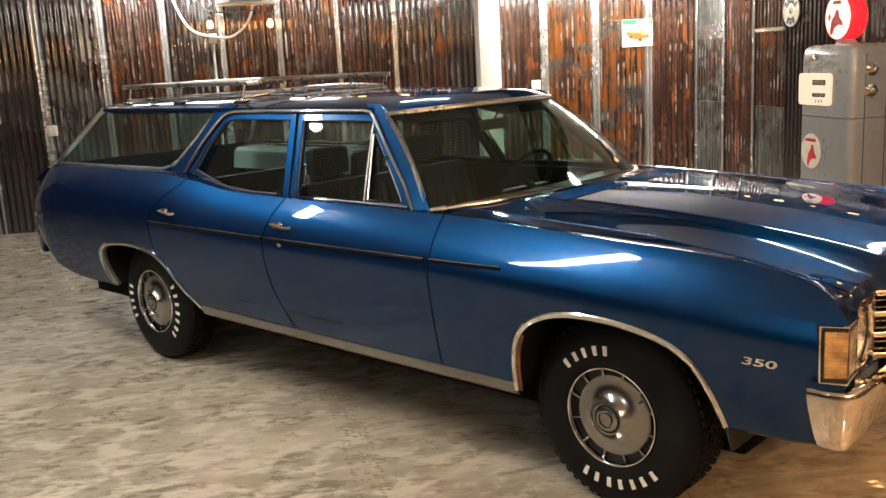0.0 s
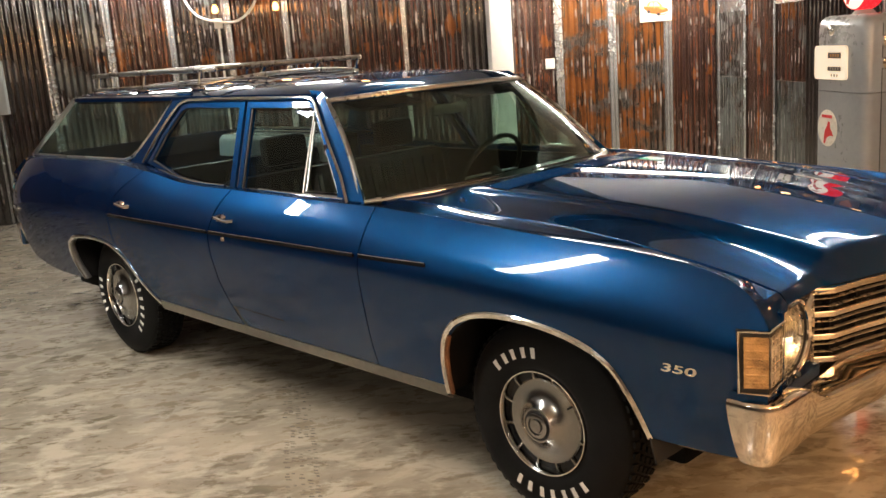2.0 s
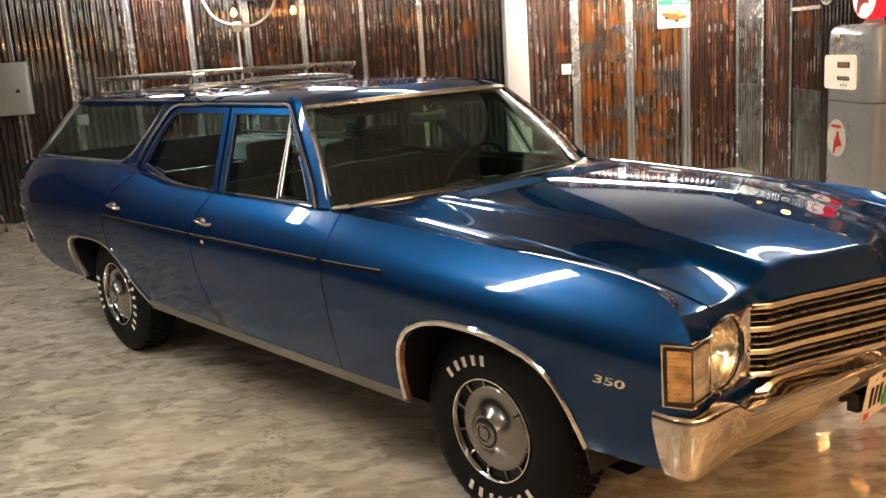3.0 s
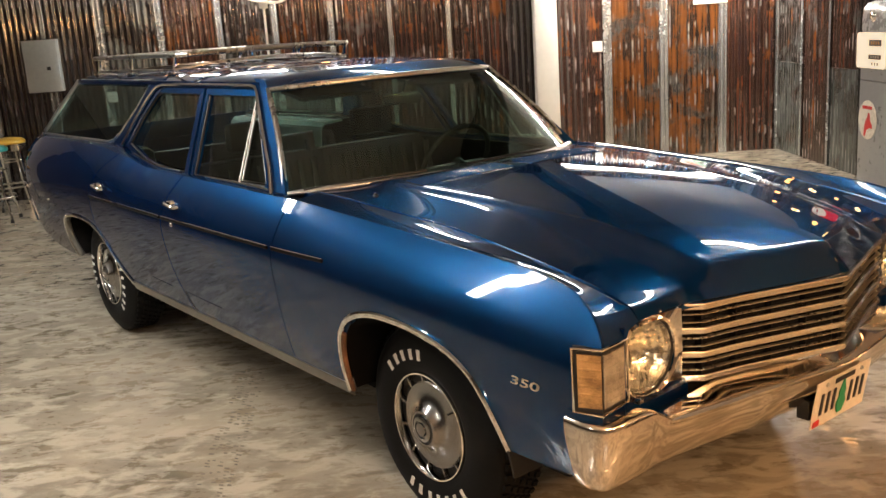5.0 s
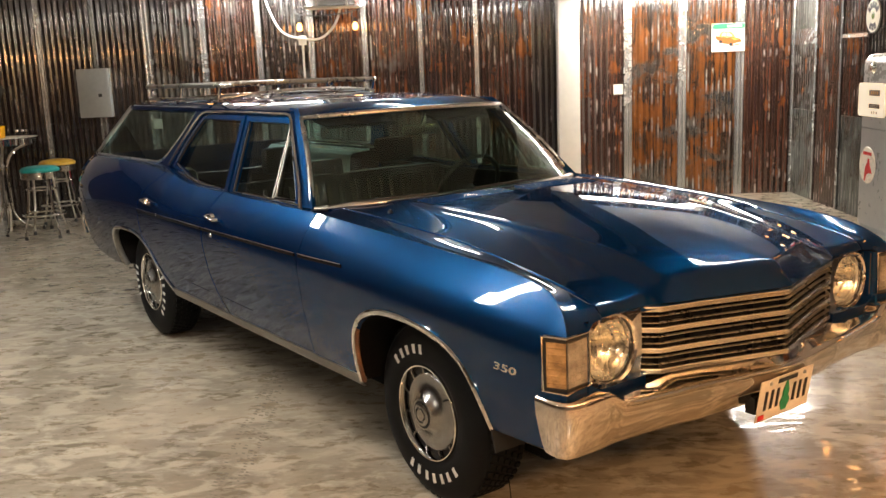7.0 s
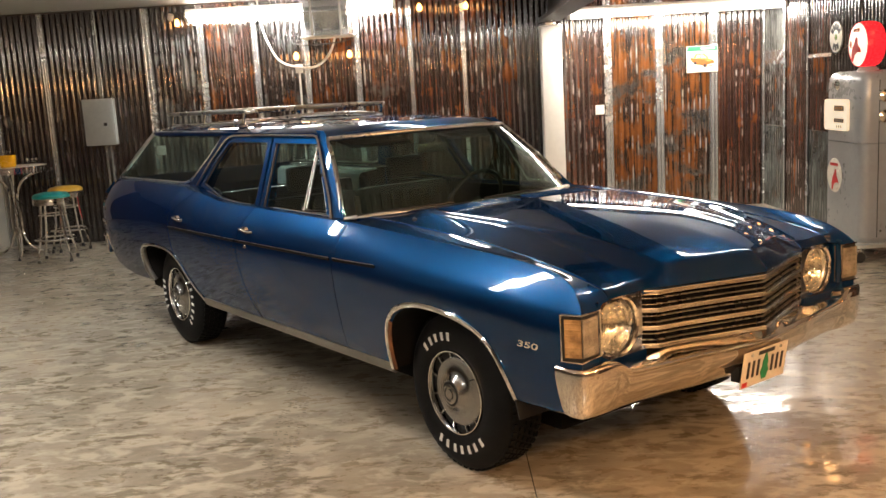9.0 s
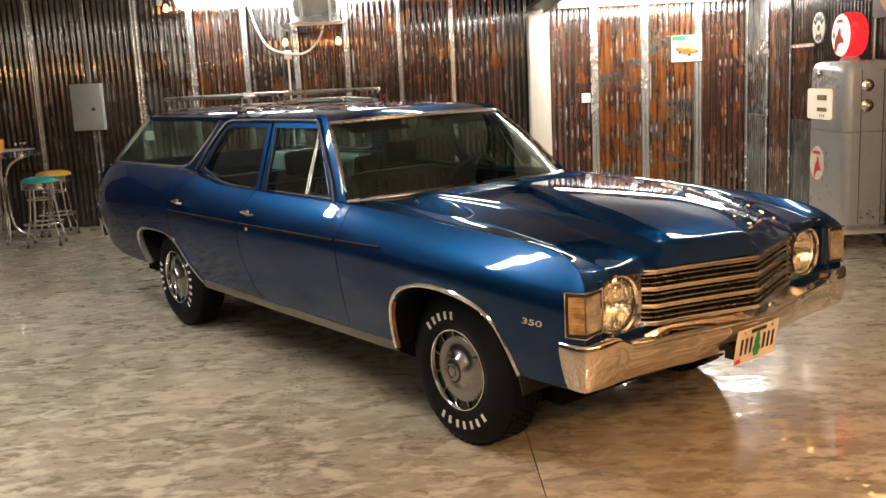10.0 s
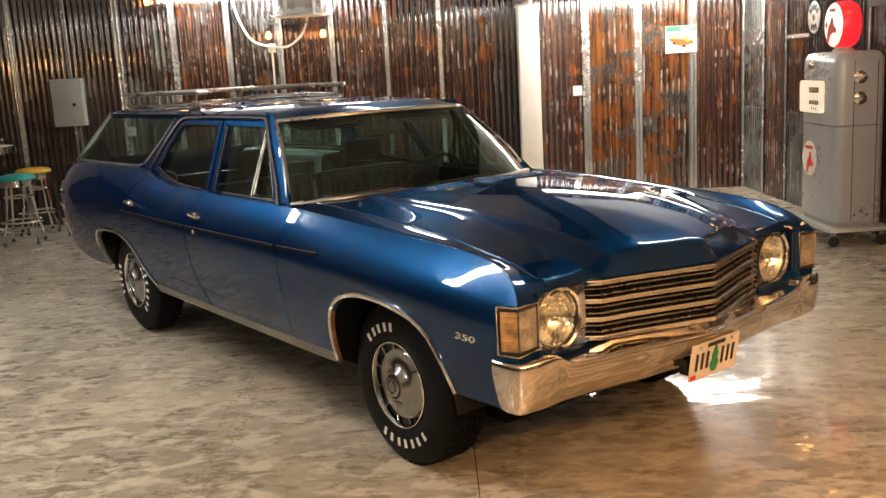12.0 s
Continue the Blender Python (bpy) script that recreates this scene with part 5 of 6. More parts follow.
def bonnet(car):
    columns = []
    across = [*np.linspace(0, 0.9, 11), *np.linspace(0.93, 1.4, 17), *np.linspace(1.45, 2.0, 11)]

    def lateral(w, x):
        """Across the hood: 0 at the middle, 1 on the ridge, 2 at the edge."""
        r = hood_ridge(x)
        return r * w if w <= 1 else r + (0.682 - r) * (w - 1)

    for w, side in [(w, -1) for w in across[::-1]] + [(w, 1) for w in across[1:]]:
        k = lateral(w, 3.68)
        y = side * k
        xr = glass_foot(side * lateral(w, 2.3) * 0.75 / 0.72).x + 0.075
        xc, zc = flow(k, CREST[0], CREST[1]), flow(k, CREST[0], CREST[2])
        xl, zl = flow(k, LIP[0], LIP[1]), flow(k, LIP[0], LIP[2])
        off = zc - hood_height(xc, k)
        column = [Vector((xr, side * lateral(w, xr), hood_height(xr, lateral(w, xr)) - 0.006))]
        for q in 1 - (1 - np.linspace(0, 1, 46)[1:]) ** 1.25:
            x = xr + (xc - xr) * q
            column.append(Vector((x, side * lateral(w, x), hood_height(x, lateral(w, x)) + off * q**5)))
        for q in np.linspace(0, 1, 9)[1:]:
            column.append(Vector((xc + (xl - xc) * q, y, zc + (zl - zc) * q**1.15)))
        # A rounded crest where the top turns down to the lip.
        column[1:-1] = [p * 0.5 + (a + b) * 0.25 for a, p, b in zip(column, column[1:], column[2:])]
        column.append(Vector((xl - 0.012, y, zl - 0.010)))
        columns.append(column)
    hood = car_part("hood", shell(columns, lambda p: p + Vector((-0.004, 0, -0.018))), PAINT, car, bend=30)
    for side in (-1, 1):
        line = [Vector((x, side * 0.680, hood_height(x, 0.682) - 0.0015)) for x in np.linspace(2.22, 3.60, 30)]
        car_part("hood_edge_roll", tube(line, 0.004, steps=8), PAINT, hood, bend=60)
    # Louvred cowl between the hood and the windscreen.
    rows = []
    for q in (0, 0.5, 1.0):
        rows.append([(glass_foot(y) + Vector((0.004, 0, 0.002))).lerp(Vector((glass_foot(y * 0.75 / 0.72).x + 0.068, y, hood_height(glass_foot(y).x + 0.075, abs(y)) - 0.008)), q) for y in np.linspace(-0.70, 0.70, 25)])
    cowl = car_part("cowl", shell(rows, (0, 0, -0.02)), PAINT, car)
    # Two fields of pressed louvres in the rear of the hood, slots running fore and aft.
    for side in (-1, 1):
        for k in range(24):
            y = 0.050 + 0.0172 * k
            x0, x1 = 2.470 - 0.05 * y, 2.578 - 0.05 * y
            ridge_line = [Vector((x, side * y, hood_height(x, y) + 0.0004)) for x in np.linspace(x0, x1, 6)]
            slat = car_part("louvre", tube(ridge_line, 0.0042, 0.0042, steps=8), PAINT, hood, bend=60)
            gap = [Vector((x, side * (y + 0.0086), hood_height(x, y + 0.0086) + 0.0002)) for x in np.linspace(x0, x1, 6)]
            car_part("slot", tube(gap, 0.0034, 0.0018, steps=6), STRIP, slat)
    jet = Vector((2.470, -0.600, hood_height(2.470, 0.600)))
    nozzle = car_part("washer_nozzle", lathe([(0, 0.008), (0.006, 0.007), (0.010, 0.004), (0.012, 0), (0, 0)], 14, m=Matrix.Translation(jet)), BLACK, hood, "small dark washer nozzle")
    car_part("jet", tube([jet + Vector((0, 0, 0.005)), jet + Vector((-0.014, 0.008, 0.008))], 0.003, steps=6), BRUSHED, nozzle)
    for y in (-0.30, 0.28):
        a, b = glass_foot(y) + Vector((0.02, 0, 0.015)), glass_foot(y - 0.40) + Vector((0.012, 0, 0.012))
        car_part("wiper", tube(smooth_line([a, a.lerp(b, 0.5) + Vector((0.02, 0, 0.006)), b], 10), 0.005, steps=6), BLACK, cowl, "black wiper arm and blade")
    return hood


def windscreen(car):
    rows = []
    for q in np.linspace(0, 1, 9):
        row = []
        for t in np.linspace(-1, 1, 25):
            p = glass_foot(t * 0.75).lerp(glass_head(t * 0.585), q)
            row.append(p + Vector((0.02 * math.sin(math.pi * q), 0, 0.012 * math.sin(math.pi * q))))
        rows.append(row)
    shield = car_part("windscreen", shell(rows, (-0.006, 0, -0.004)), SHIELD, car, "large curved windscreen glass")
    lip = Vector((0.006, 0, 0.006))
    loop = [p + Vector((0.006, 0, 0.006 - 0.016 * max(0.0, 1 - (p.y / 0.62) ** 2))) for p in rows[0]] + [r[-1] + lip for r in rows[1:]] + [p + lip for p in rows[-1][-2::-1]] + [r[0] + lip for r in rows[-2:0:-1]]
    car_part("windscreen_moulding", tube(loop, 0.012, 0.008, up=(0.7, 0, 0.7), steps=8, closed=True), BRUSHED, shield, "bright windscreen moulding")
    mirror = car_part("rear_view_mirror", boxes((1.815, 1.835, -0.10, 0.10, 1.235, 1.285), soft=0.008), CHROME, car, "rear view mirror")
    car_part("stalk", tube([(1.83, 0, 1.28), (1.88, 0, 1.352)], 0.006, steps=6), CHROME, mirror)


def roof_height(x, y):
    crown = interp(x, (-0.70, -0.3, 0.6, 1.4, 1.75, 1.93), (0.026, 0.038, 0.045, 0.038, 0.026, 0.016))
    k = min(1.0, abs(y) / 0.582)
    return 1.393 + crown * (1 - k**2.4) - interp(x, (1.5, 1.93), (0, 0.014)) * (1 - k) - interp(x, (1.3, 1.70), (0, 0.022)) * k**5 - 0.013 * k**14


def roof(car):
    columns = []
    for t in np.linspace(-1, 1, 31):
        y = math.copysign(abs(t) ** 0.8, t) * 0.582
        head = glass_head(y)
        x0, x1 = -0.715 - 0.05 * (1 - t * t), head.x + 0.006
        column = [Vector((x0 - 0.03, y * 0.99, 1.375))]
        for q in [*np.linspace(0, 0.92, 24), *np.linspace(0.93, 1.0, 12)]:
            x = x0 + (x1 - x0) * q
            fall = max(0.0, (x - x1 + 0.17) / 0.17) ** 2.2
            column.append(Vector((x, y, roof_height(x, y) * (1 - fall) + (head.z + 0.012) * fall)))
        columns.append(column)
    top = car_part("roof", shell(columns, (0, 0, -0.02)), PAINT, car)
    for y in (-0.30, -0.18, -0.06, 0.06, 0.18, 0.30):
        line = [Vector((x, y, roof_height(x, y) + 0.004)) for x in np.linspace(-0.55, 0.72, 10)]
        car_part("roof_slat", tube(line, 0.006, 0.004, steps=6), CHROME, top, "bright roof slat")
    lining = [[Vector((x, y, 1.355)) for x in np.linspace(-0.68, 1.7, 4)] for y in (-0.56, 0, 0.56)]
    car_part("headlining", shell(lining, (0, 0, 0.006)), VINYL, top, "dark headlining")
    return top


def roof_rack(car):
    rack = car_part("roof_rack", tube([(-0.60, -0.50, 1.500), (-0.2, -0.505, 1.502), (0.3, -0.505, 1.502), (0.64, -0.50, 1.500), (0.675, -0.46, 1.500), (0.69, -0.2, 1.503), (0.69, 0.2, 1.503), (0.675, 0.46, 1.500), (0.64, 0.50, 1.500), (0.3, 0.505, 1.502), (-0.2, 0.505, 1.502), (-0.60, 0.50, 1.500), (-0.62, 0.2, 1.502), (-0.62, -0.2, 1.502)], 0.009, 0.013, steps=8, closed=True), BRUSHED, car, "chrome roof rack")
    low = [(-0.56, -0.50), (0.62, -0.50), (0.66, -0.44), (0.66, 0.44), (0.62, 0.50), (-0.56, 0.50)]
    car_part("rail", tube([Vector((x, y, roof_height(x, y) + 0.022)) for x, y in even_line(low, 30)], 0.008, 0.008, steps=6), BRUSHED, rack)
    for x, y in ((-0.53, -0.5), (0.02, -0.5), (0.60, -0.5), (-0.53, 0.5), (0.02, 0.5), (0.60, 0.5), (0.67, -0.17), (0.67, 0.17)):
        z = roof_height(x, y)
        car_part("stanchion", tube([(x - 0.03, y, z + 0.004), (x - 0.012, y, z + 0.03), (x + 0.014, y, 1.494)], 0.011, 0.008, up=(0, 1, 0), steps=8), CHROME, rack)
        car_part("foot", boxes((x - 0.075, x + 0.02, y - 0.018, y + 0.018, z - 0.002, z + 0.012), soft=0.005), CHROME, rack)
    return rack


PLAN = [(3.690, 0.500), (3.736, 0.452), (3.764, 0.338), (3.872, 0.0)]


def grille(car):
    full = [(x, -y) for x, y in PLAN] + [(x, y) for x, y in PLAN[-2::-1]]
    back = [[Vector((x - 0.045, y, z)) for x, y in full] for z in (0.600, 0.822)]
    base = car_part("grille", shell(back, (-0.01, 0, 0)), STRIP, car, "black grille with bright horizontal bars")
    for k in range(10):
        z = 0.609 + 0.0218 * k
        thick = k % 3 == 0
        path = [Vector((x - (0.002 if thick else 0.007), y, z)) for x, y in full]
        bar = bmesh.new()
        rings = []
        h, depth = (0.0082, 0.030) if thick else (0.0013, 0.012)
        for p in path:
            rings.append([bar.verts.new(p + Vector((dx, 0, dz))) for dx, dz in ((-0.0015, -h), (0.0005, -h * 0.7), (0.0005, h * 0.7), (-0.0015, h), (-depth, h), (-depth, -h))])
        for a, b in zip(rings, rings[1:]):
            for i in range(6):
                bar.faces.new((a[i], a[(i + 1) % 6], b[(i + 1) % 6], b[i]))
        bar.faces.new(rings[0])
        bar.faces.new(rings[-1])
        car_part("bar" if thick else "thin_bar", bar, BRIGHT_BAR if thick else THIN_BAR, base, "bright grille bar" if thick else "thin dark-backed grille bar", bend=20)
    for y in np.linspace(-0.44, 0.44, 9):
        x = interp(abs(y), [p[1] for p in PLAN[::-1]], [p[0] for p in PLAN[::-1]])
        car_part("upright", boxes((x - 0.04, x - 0.022, y - 0.004, y + 0.004, 0.605, 0.818)), STRIP, base)
    return base


def headlamp(car, s):
    """Bezel with its round lamp, looking forward."""
    y0, z0, r = s * 0.628, 0.708, 0.093
    bm = bmesh.new()
    outer = [(-0.098, -0.100), (-0.04, -0.103), (0.04, -0.104), (0.122, -0.102), (0.126, -0.04), (0.126, 0.04), (0.122, 0.102), (0.04, 0.106), (-0.04, 0.104), (-0.092, 0.100), (-0.102, 0.04), (-0.103, -0.04)]
    outer = [tuple(p) for p in even_line(outer + outer[:1], 61)[:-1]]
    n = len(outer)
    a = [bm.verts.new((3.700 + 0.03 * max(0.0, dy - 0.09), y0 - s * dy, z0 + dz)) for dy, dz in outer]
    loops = [a]
    for radius, x in ((r + 0.016, 3.7015), (r + 0.009, 3.697), (r + 0.006, 3.688), (r, 3.674)):
        loops.append([bm.verts.new((x, y0 - s * radius * math.cos(ang), z0 + radius * math.sin(ang))) for ang in (math.atan2(dz, dy) for dy, dz in outer)])
    for u, v in zip(loops, loops[1:]):
        for k in range(n):
            bm.faces.new((u[k], u[(k + 1) % n], v[(k + 1) % n], v[k]))
    rim = [bm.verts.new(v.co + Vector((-0.03, 0, 0))) for v in a]
    for k in range(n):
        bm.faces.new((a[k], rim[k], rim[(k + 1) % n], a[(k + 1) % n]))
    bezel = car_part("headlamp", bm, CHROME, car, "round headlamp in a chrome bezel", bend=30)
    m = Matrix.Translation((3.668, y0, z0)) @ Matrix.Rotation(radians(90), 4, "Y")
    car_part("reflector", lathe([(0, -0.06), (0.04, -0.05), (0.075, -0.02), (r, 0.004)], 32, m=m), BOWL, bezel, "bright bowl reflector")
    car_part("seal_ring", lathe([(r + 0.009, 0.018), (r + 0.0075, 0.024), (r + 0.005, 0.020), (r + 0.005, 0.012)], 36, m=m), BLACK, bezel, "dark seal round the lamp")
    car_part("lamp_ring", lathe([(r - 0.003, 0.004), (r + 0.003, 0.012), (r + 0.008, 0.004), (r - 0.003, 0.0)], 36, m=m), BRUSHED, bezel)
    car_part("lens", lathe([(0, 0.030), (0.03, 0.028), (0.06, 0.021), (0.08, 0.013), (r - 0.002, 0.004), (0.08, 0.006), (0, 0.024)], 32, m=m), LENS, bezel, "domed clear lens")
    for dy in np.arange(-0.066, 0.067, 0.022):
        w = math.sqrt(max(0.0, 0.085**2 - dy**2))
        car_part("flute", tube([(3.686, y0 + dy, z0 - w), (3.694, y0 + dy, z0), (3.686, y0 + dy, z0 + w)], 0.006, 0.003, up=(1, 0, 0), steps=6), LENS, bezel)
    # Corner lamp: amber at the side, ribbed clear towards the front.
    side = [(3.684, 0.886), (3.745, 0.853)]
    face = [(3.745, 0.853), (3.733, 0.760)]
    case = [[Vector((x, s * y, z)) for x, y in (side[0], side[1], face[1])] for z in (0.640, 0.797)]
    lamp = car_part("corner_lamp", shell(case, (-0.02, -s * 0.02, 0)), BLACK, car, "corner lamp with an amber lens")

    def quad(p, q, lo, hi, out, z0, z1):
        v = Vector((q[0] - p[0], q[1] - p[1]))
        nrm = Vector((v.y, -v.x)).normalized()
        if nrm.x < 0 and nrm.y < 0:
            nrm = -nrm
        if nrm.x < 0 or nrm.y < -0.9:
            nrm = -nrm
        a2, b2 = Vector(p) + v * lo + nrm * out, Vector(p) + v * hi + nrm * out
        return [[Vector((a2.x, s * a2.y, z)), Vector((b2.x, s * b2.y, z))] for z in (z0, z1)]

    car_part("amber_lens", shell(quad(side[0], side[1], 0.15, 0.995, 0.005, 0.653, 0.785), (-0.008, -s * 0.008, 0)), AMBER, lamp, "amber lens")
    car_part("clear_lens", shell(quad(face[0], face[1], 0.005, 0.90, 0.005, 0.653, 0.785), (-0.01, 0, 0)), RIBBED, lamp, "clear ribbed lens")
    for k in range(6):
        z = 0.667 + 0.0208 * k
        for (p, q), lo, hi, material in ((side, 0.22, 0.97, AMBER), (face, 0.03, 0.84, RIBBED)):
            strip = quad(p, q, lo, hi, 0.0055, z, z)[0]
            car_part("rib", tube(strip, 0.0024, 0.0034, steps=6), material, lamp)
    for lo in (0.33, 0.62):
        upright = [row[0] for row in quad(face[0], face[1], lo, lo, 0.0052, 0.658, 0.780)]
        car_part("divider", tube(upright, 0.0018, 0.0018, steps=5), RIBBED, lamp)
    nick = [row[0] for row in quad(face[0], face[1], 0.0, 0.0, 0.006, 0.656, 0.782)]
    car_part("lens_corner", tube(nick, 0.003, 0.003, steps=6), RIBBED, lamp)
    edge = [Vector((x, s * y, z)) for x, y, z in ((3.683, 0.889, 0.640), (3.747, 0.857, 0.636), (3.737, 0.756, 0.642), (3.737, 0.756, 0.799), (3.748, 0.857, 0.799), (3.683, 0.889, 0.799))]
    car_part("lamp_rim", tube(edge, 0.0042, 0.0042, steps=6, closed=True), CHROME, lamp, "chrome lamp rim")
    # Painted valance between the lamps and below them.
    fill = [[Vector((x, s * y, z)) for x, y in ((3.735, 0.762), (3.722, 0.745), (3.700, 0.738))] for z in (0.612, 0.70, 0.822)]
    car_part("lamp_pillar", shell(fill, (-0.03, 0, 0)), PAINT, car)
    under = [[Vector((x, s * y, z)) for x, y in ((3.684, 0.884), (3.742, 0.852), (3.730, 0.755), (3.722, 0.70), (3.716, 0.50))] for z in (0.575, 0.600, 0.639)]
    for row in under:
        for p in row[3:]:
            p.z = min(p.z, 0.607)
    car_part("lamp_valance", shell(under, (-0.03, 0, 0)), PAINT, car)


BUMPER = [
    # x, y, top, bottom, slope of the face, how far the upright end block, lean of the end
    (3.650, 0.892, 0.619, 0.446, 0.000, 1.0, 0.034), (3.690, 0.891, 0.618, 0.442, 0.000, 1.0, 0.020), (3.728, 0.884, 0.617, 0.438, 0.003, 1.0, 0.008), (3.756, 0.870, 0.616, 0.436, 0.006, 1.0, 0), (3.770, 0.850, 0.616, 0.436, 0.010, 1.0, 0),
    (3.781, 0.812, 0.620, 0.435, 0.018, 1.0, 0), (3.789, 0.765, 0.622, 0.433, 0.024, 0.9, 0), (3.795, 0.728, 0.620, 0.431, 0.030, 0.75, 0), (3.800, 0.700, 0.606, 0.430, 0.034, 0.4, 0), (3.806, 0.672, 0.590, 0.430, 0.037, 0.1, 0),
    (3.818, 0.60, 0.586, 0.430, 0.042, 0, 0), (3.834, 0.50, 0.586, 0.429, 0.048, 0, 0), (3.851, 0.40, 0.588, 0.428, 0.054, 0, 0), (3.866, 0.33, 0.589, 0.426, 0.058, 0, 0), (3.876, 0.20, 0.584, 0.424, 0.062, 0, 0), (3.886, 0.08, 0.578, 0.422, 0.066, 0, 0), (3.890, 0.0, 0.575, 0.421, 0.068, 0, 0),
]


def bumper_sweep(stations, sign=1):
    bm = bmesh.new()
    spots = (0.0, *np.cumsum([math.hypot(b[0] - a[0], b[1] - a[1]) for a, b in zip(stations, stations[1:])]).tolist())
    stations = [tuple(flow(q, spots, tuple(row)) for row in zip(*stations)) for q in np.linspace(0, spots[-1], 72)]
    full = [(x, -y, *more) for x, y, *more in stations] + [(x, y, *more) for x, y, *more in stations[-2::-1]]
    rings = []
    for k, (x, y, t, b, c, e, lean) in enumerate(full):
        before, after = full[max(0, k - 1)], full[min(len(full) - 1, k + 1)]
        d = Vector((after[0] - before[0], after[1] - before[1])).normalized()
        out = Vector((d.y, -d.x))
        h = t - b
        # The bar's section where it runs along the front, with a shelf up to the grille, and the plain block of its ends.
        reach = x - interp(abs(y), [p[1] for p in PLAN[:0:-1]], [p[0] for p in PLAN[:0:-1]]) if sign > 0 else 0.10
        back = -max(0.03, reach * 0.96 + 0.006)
        rise = (interp(abs(y), (0.44, 0.52), (0.598, 0.586)) - b) / h if sign > 0 else 0.97
        run = [(back, rise - 0.25), (back, rise), (back * 0.72 - 0.008, rise - 0.3 * (rise - 1)), (-0.024, 1.0), (-0.008, 0.99), (0.0, 0.955), (-0.002, 0.91), (-0.014, 0.87), (-0.022, 0.80), (-0.022, 0.70), (-0.020 - c * 0.35, 0.45), (-0.026 - c * 0.7, 0.18), (-0.036 - c, 0.03), (-0.055 - c, 0.0), (-0.075 - c, 0.05)]
        block = [(-0.095, 0.78), (-0.095, 0.985), (-0.060, 0.99), (-0.024, 1.0), (-0.010, 0.995), (-0.003, 0.975), (0.0, 0.94), (0.001, 0.88), (0.002, 0.80), (0.002, 0.68), (0.0 - c * 0.35, 0.45), (-0.003 - c * 0.7, 0.18), (-0.010 - c, 0.04), (-0.026 - c, 0.0), (-0.06 - c, 0.05)]
        prof = [(p[0] * (1 - e) + q[0] * e, p[1] * (1 - e) + q[1] * e) for p, q in zip(run, block)]
        rings.append([bm.verts.new((x + out.x * o * sign + lean * max(0.0, 1 - f) ** 1.5, y + out.y * o * sign, b + h * f)) for o, f in prof])
    for a, b in zip(rings, rings[1:]):
        for i in range(len(a) - 1):
            bm.faces.new((a[i], a[i + 1], b[i + 1], b[i]))
        bm.faces.new((a[-1], a[0], b[0], b[-1]))
    bm.faces.new(rings[0])
    bm.faces.new(rings[-1])
    return bm


def bumpers(car):
    front = car_part("front_bumper", bumper_sweep(BUMPER), BUMPER_CHROME, car, "chrome front bumper coming to a point", bend=40)
    for s in (-1, 1):
        car_part("bumper_bolt", lathe([(0, 0.008), (0.010, 0.006), (0.014, 0), (0, 0)], 14, m=Matrix.Translation((3.815 - 0.052, s * 0.62, 0.50)) @ Matrix.Rotation(radians(90), 4, "Y")), CHROME, front)
    plate = car_part("number_plate", shell([[Vector((3.874 - (0.535 - z) * 0.16, y, z)) for y in np.linspace(-0.140, 0.140, 5)] for z in (0.392, 0.46, 0.535)], (-0.003, 0, 0)), PLATE_FACE, car, "pale number plate with dark bars and a green tree")

    def on_plate(y, z, out=0.002):
        return Vector((3.874 - (0.535 - z) * 0.16 + out, y, z))

    for y in (-0.106, -0.075, -0.044, 0.044, 0.075, 0.106):
        car_part("plate_bar", slab([on_plate(y - 0.006, 0.430), on_plate(y + 0.006, 0.430), on_plate(y + 0.006, 0.496), on_plate(y - 0.006, 0.496)], (0.002, 0, 0)), INK, plate)
    car_part("plate_tree", slab([on_plate(-0.012, 0.408), on_plate(0.012, 0.408), on_plate(0.026, 0.44), on_plate(0.014, 0.46), on_plate(0.018, 0.475), on_plate(0.0, 0.52), on_plate(-0.018, 0.475), on_plate(-0.014, 0.46), on_plate(-0.026, 0.44)], (0.0015, 0, 0)), GREEN_INK, plate, "green tree picture")
    car_part("plate_sticker", slab([on_plate(-0.134, 0.398), on_plate(-0.104, 0.398), on_plate(-0.104, 0.416), on_plate(-0.134, 0.416)], (0.002, 0, 0)), RED, plate, "red corner sticker")
    car_part("plate_sticker", slab([on_plate(-0.05, 0.512), on_plate(0.05, 0.512), on_plate(0.05, 0.527), on_plate(-0.05, 0.527)], (0.002, 0, 0)), INK, plate, "dark lettering bar")
    for y in (-0.09, 0.09):
        car_part("plate_bolt", lathe([(0, 0.005), (0.006, 0.004), (0.007, 0), (0, 0)], 10, m=Matrix.Translation(on_plate(y, 0.520, 0.0)) @ Matrix.Rotation(radians(90), 4, "Y")), ZINC, plate)
    car_part("plate_bracket", boxes((3.80, 3.838, -0.125, 0.0, 0.412, 0.47), soft=0.004), BLACK, car)
    valance = [[Vector((x, y, z)) for y in np.linspace(-0.80, 0.80, 9)] for x, z in ((3.70, 0.585), (3.66, 0.50), (3.56, 0.455))]
    car_part("front_valance", shell(valance, (-0.015, 0, 0)), UNDER, car)
    rear = [(-1.255, 0.848, 0.630, 0.490, 0.0, 0.6, 0), (-1.295, 0.842, 0.632, 0.475, 0.0, 0.6, 0), (-1.335, 0.815, 0.633, 0.465, 0.0, 0.5, 0), (-1.365, 0.76, 0.634, 0.46, 0.0, 0.3, 0), (-1.395, 0.55, 0.634, 0.45, 0.0, 0, 0), (-1.41, 0.0, 0.634, 0.45, 0.0, 0, 0)]
    car_part("rear_bumper", bumper_sweep(rear, -1), CHROME, car, "chrome rear bumper")


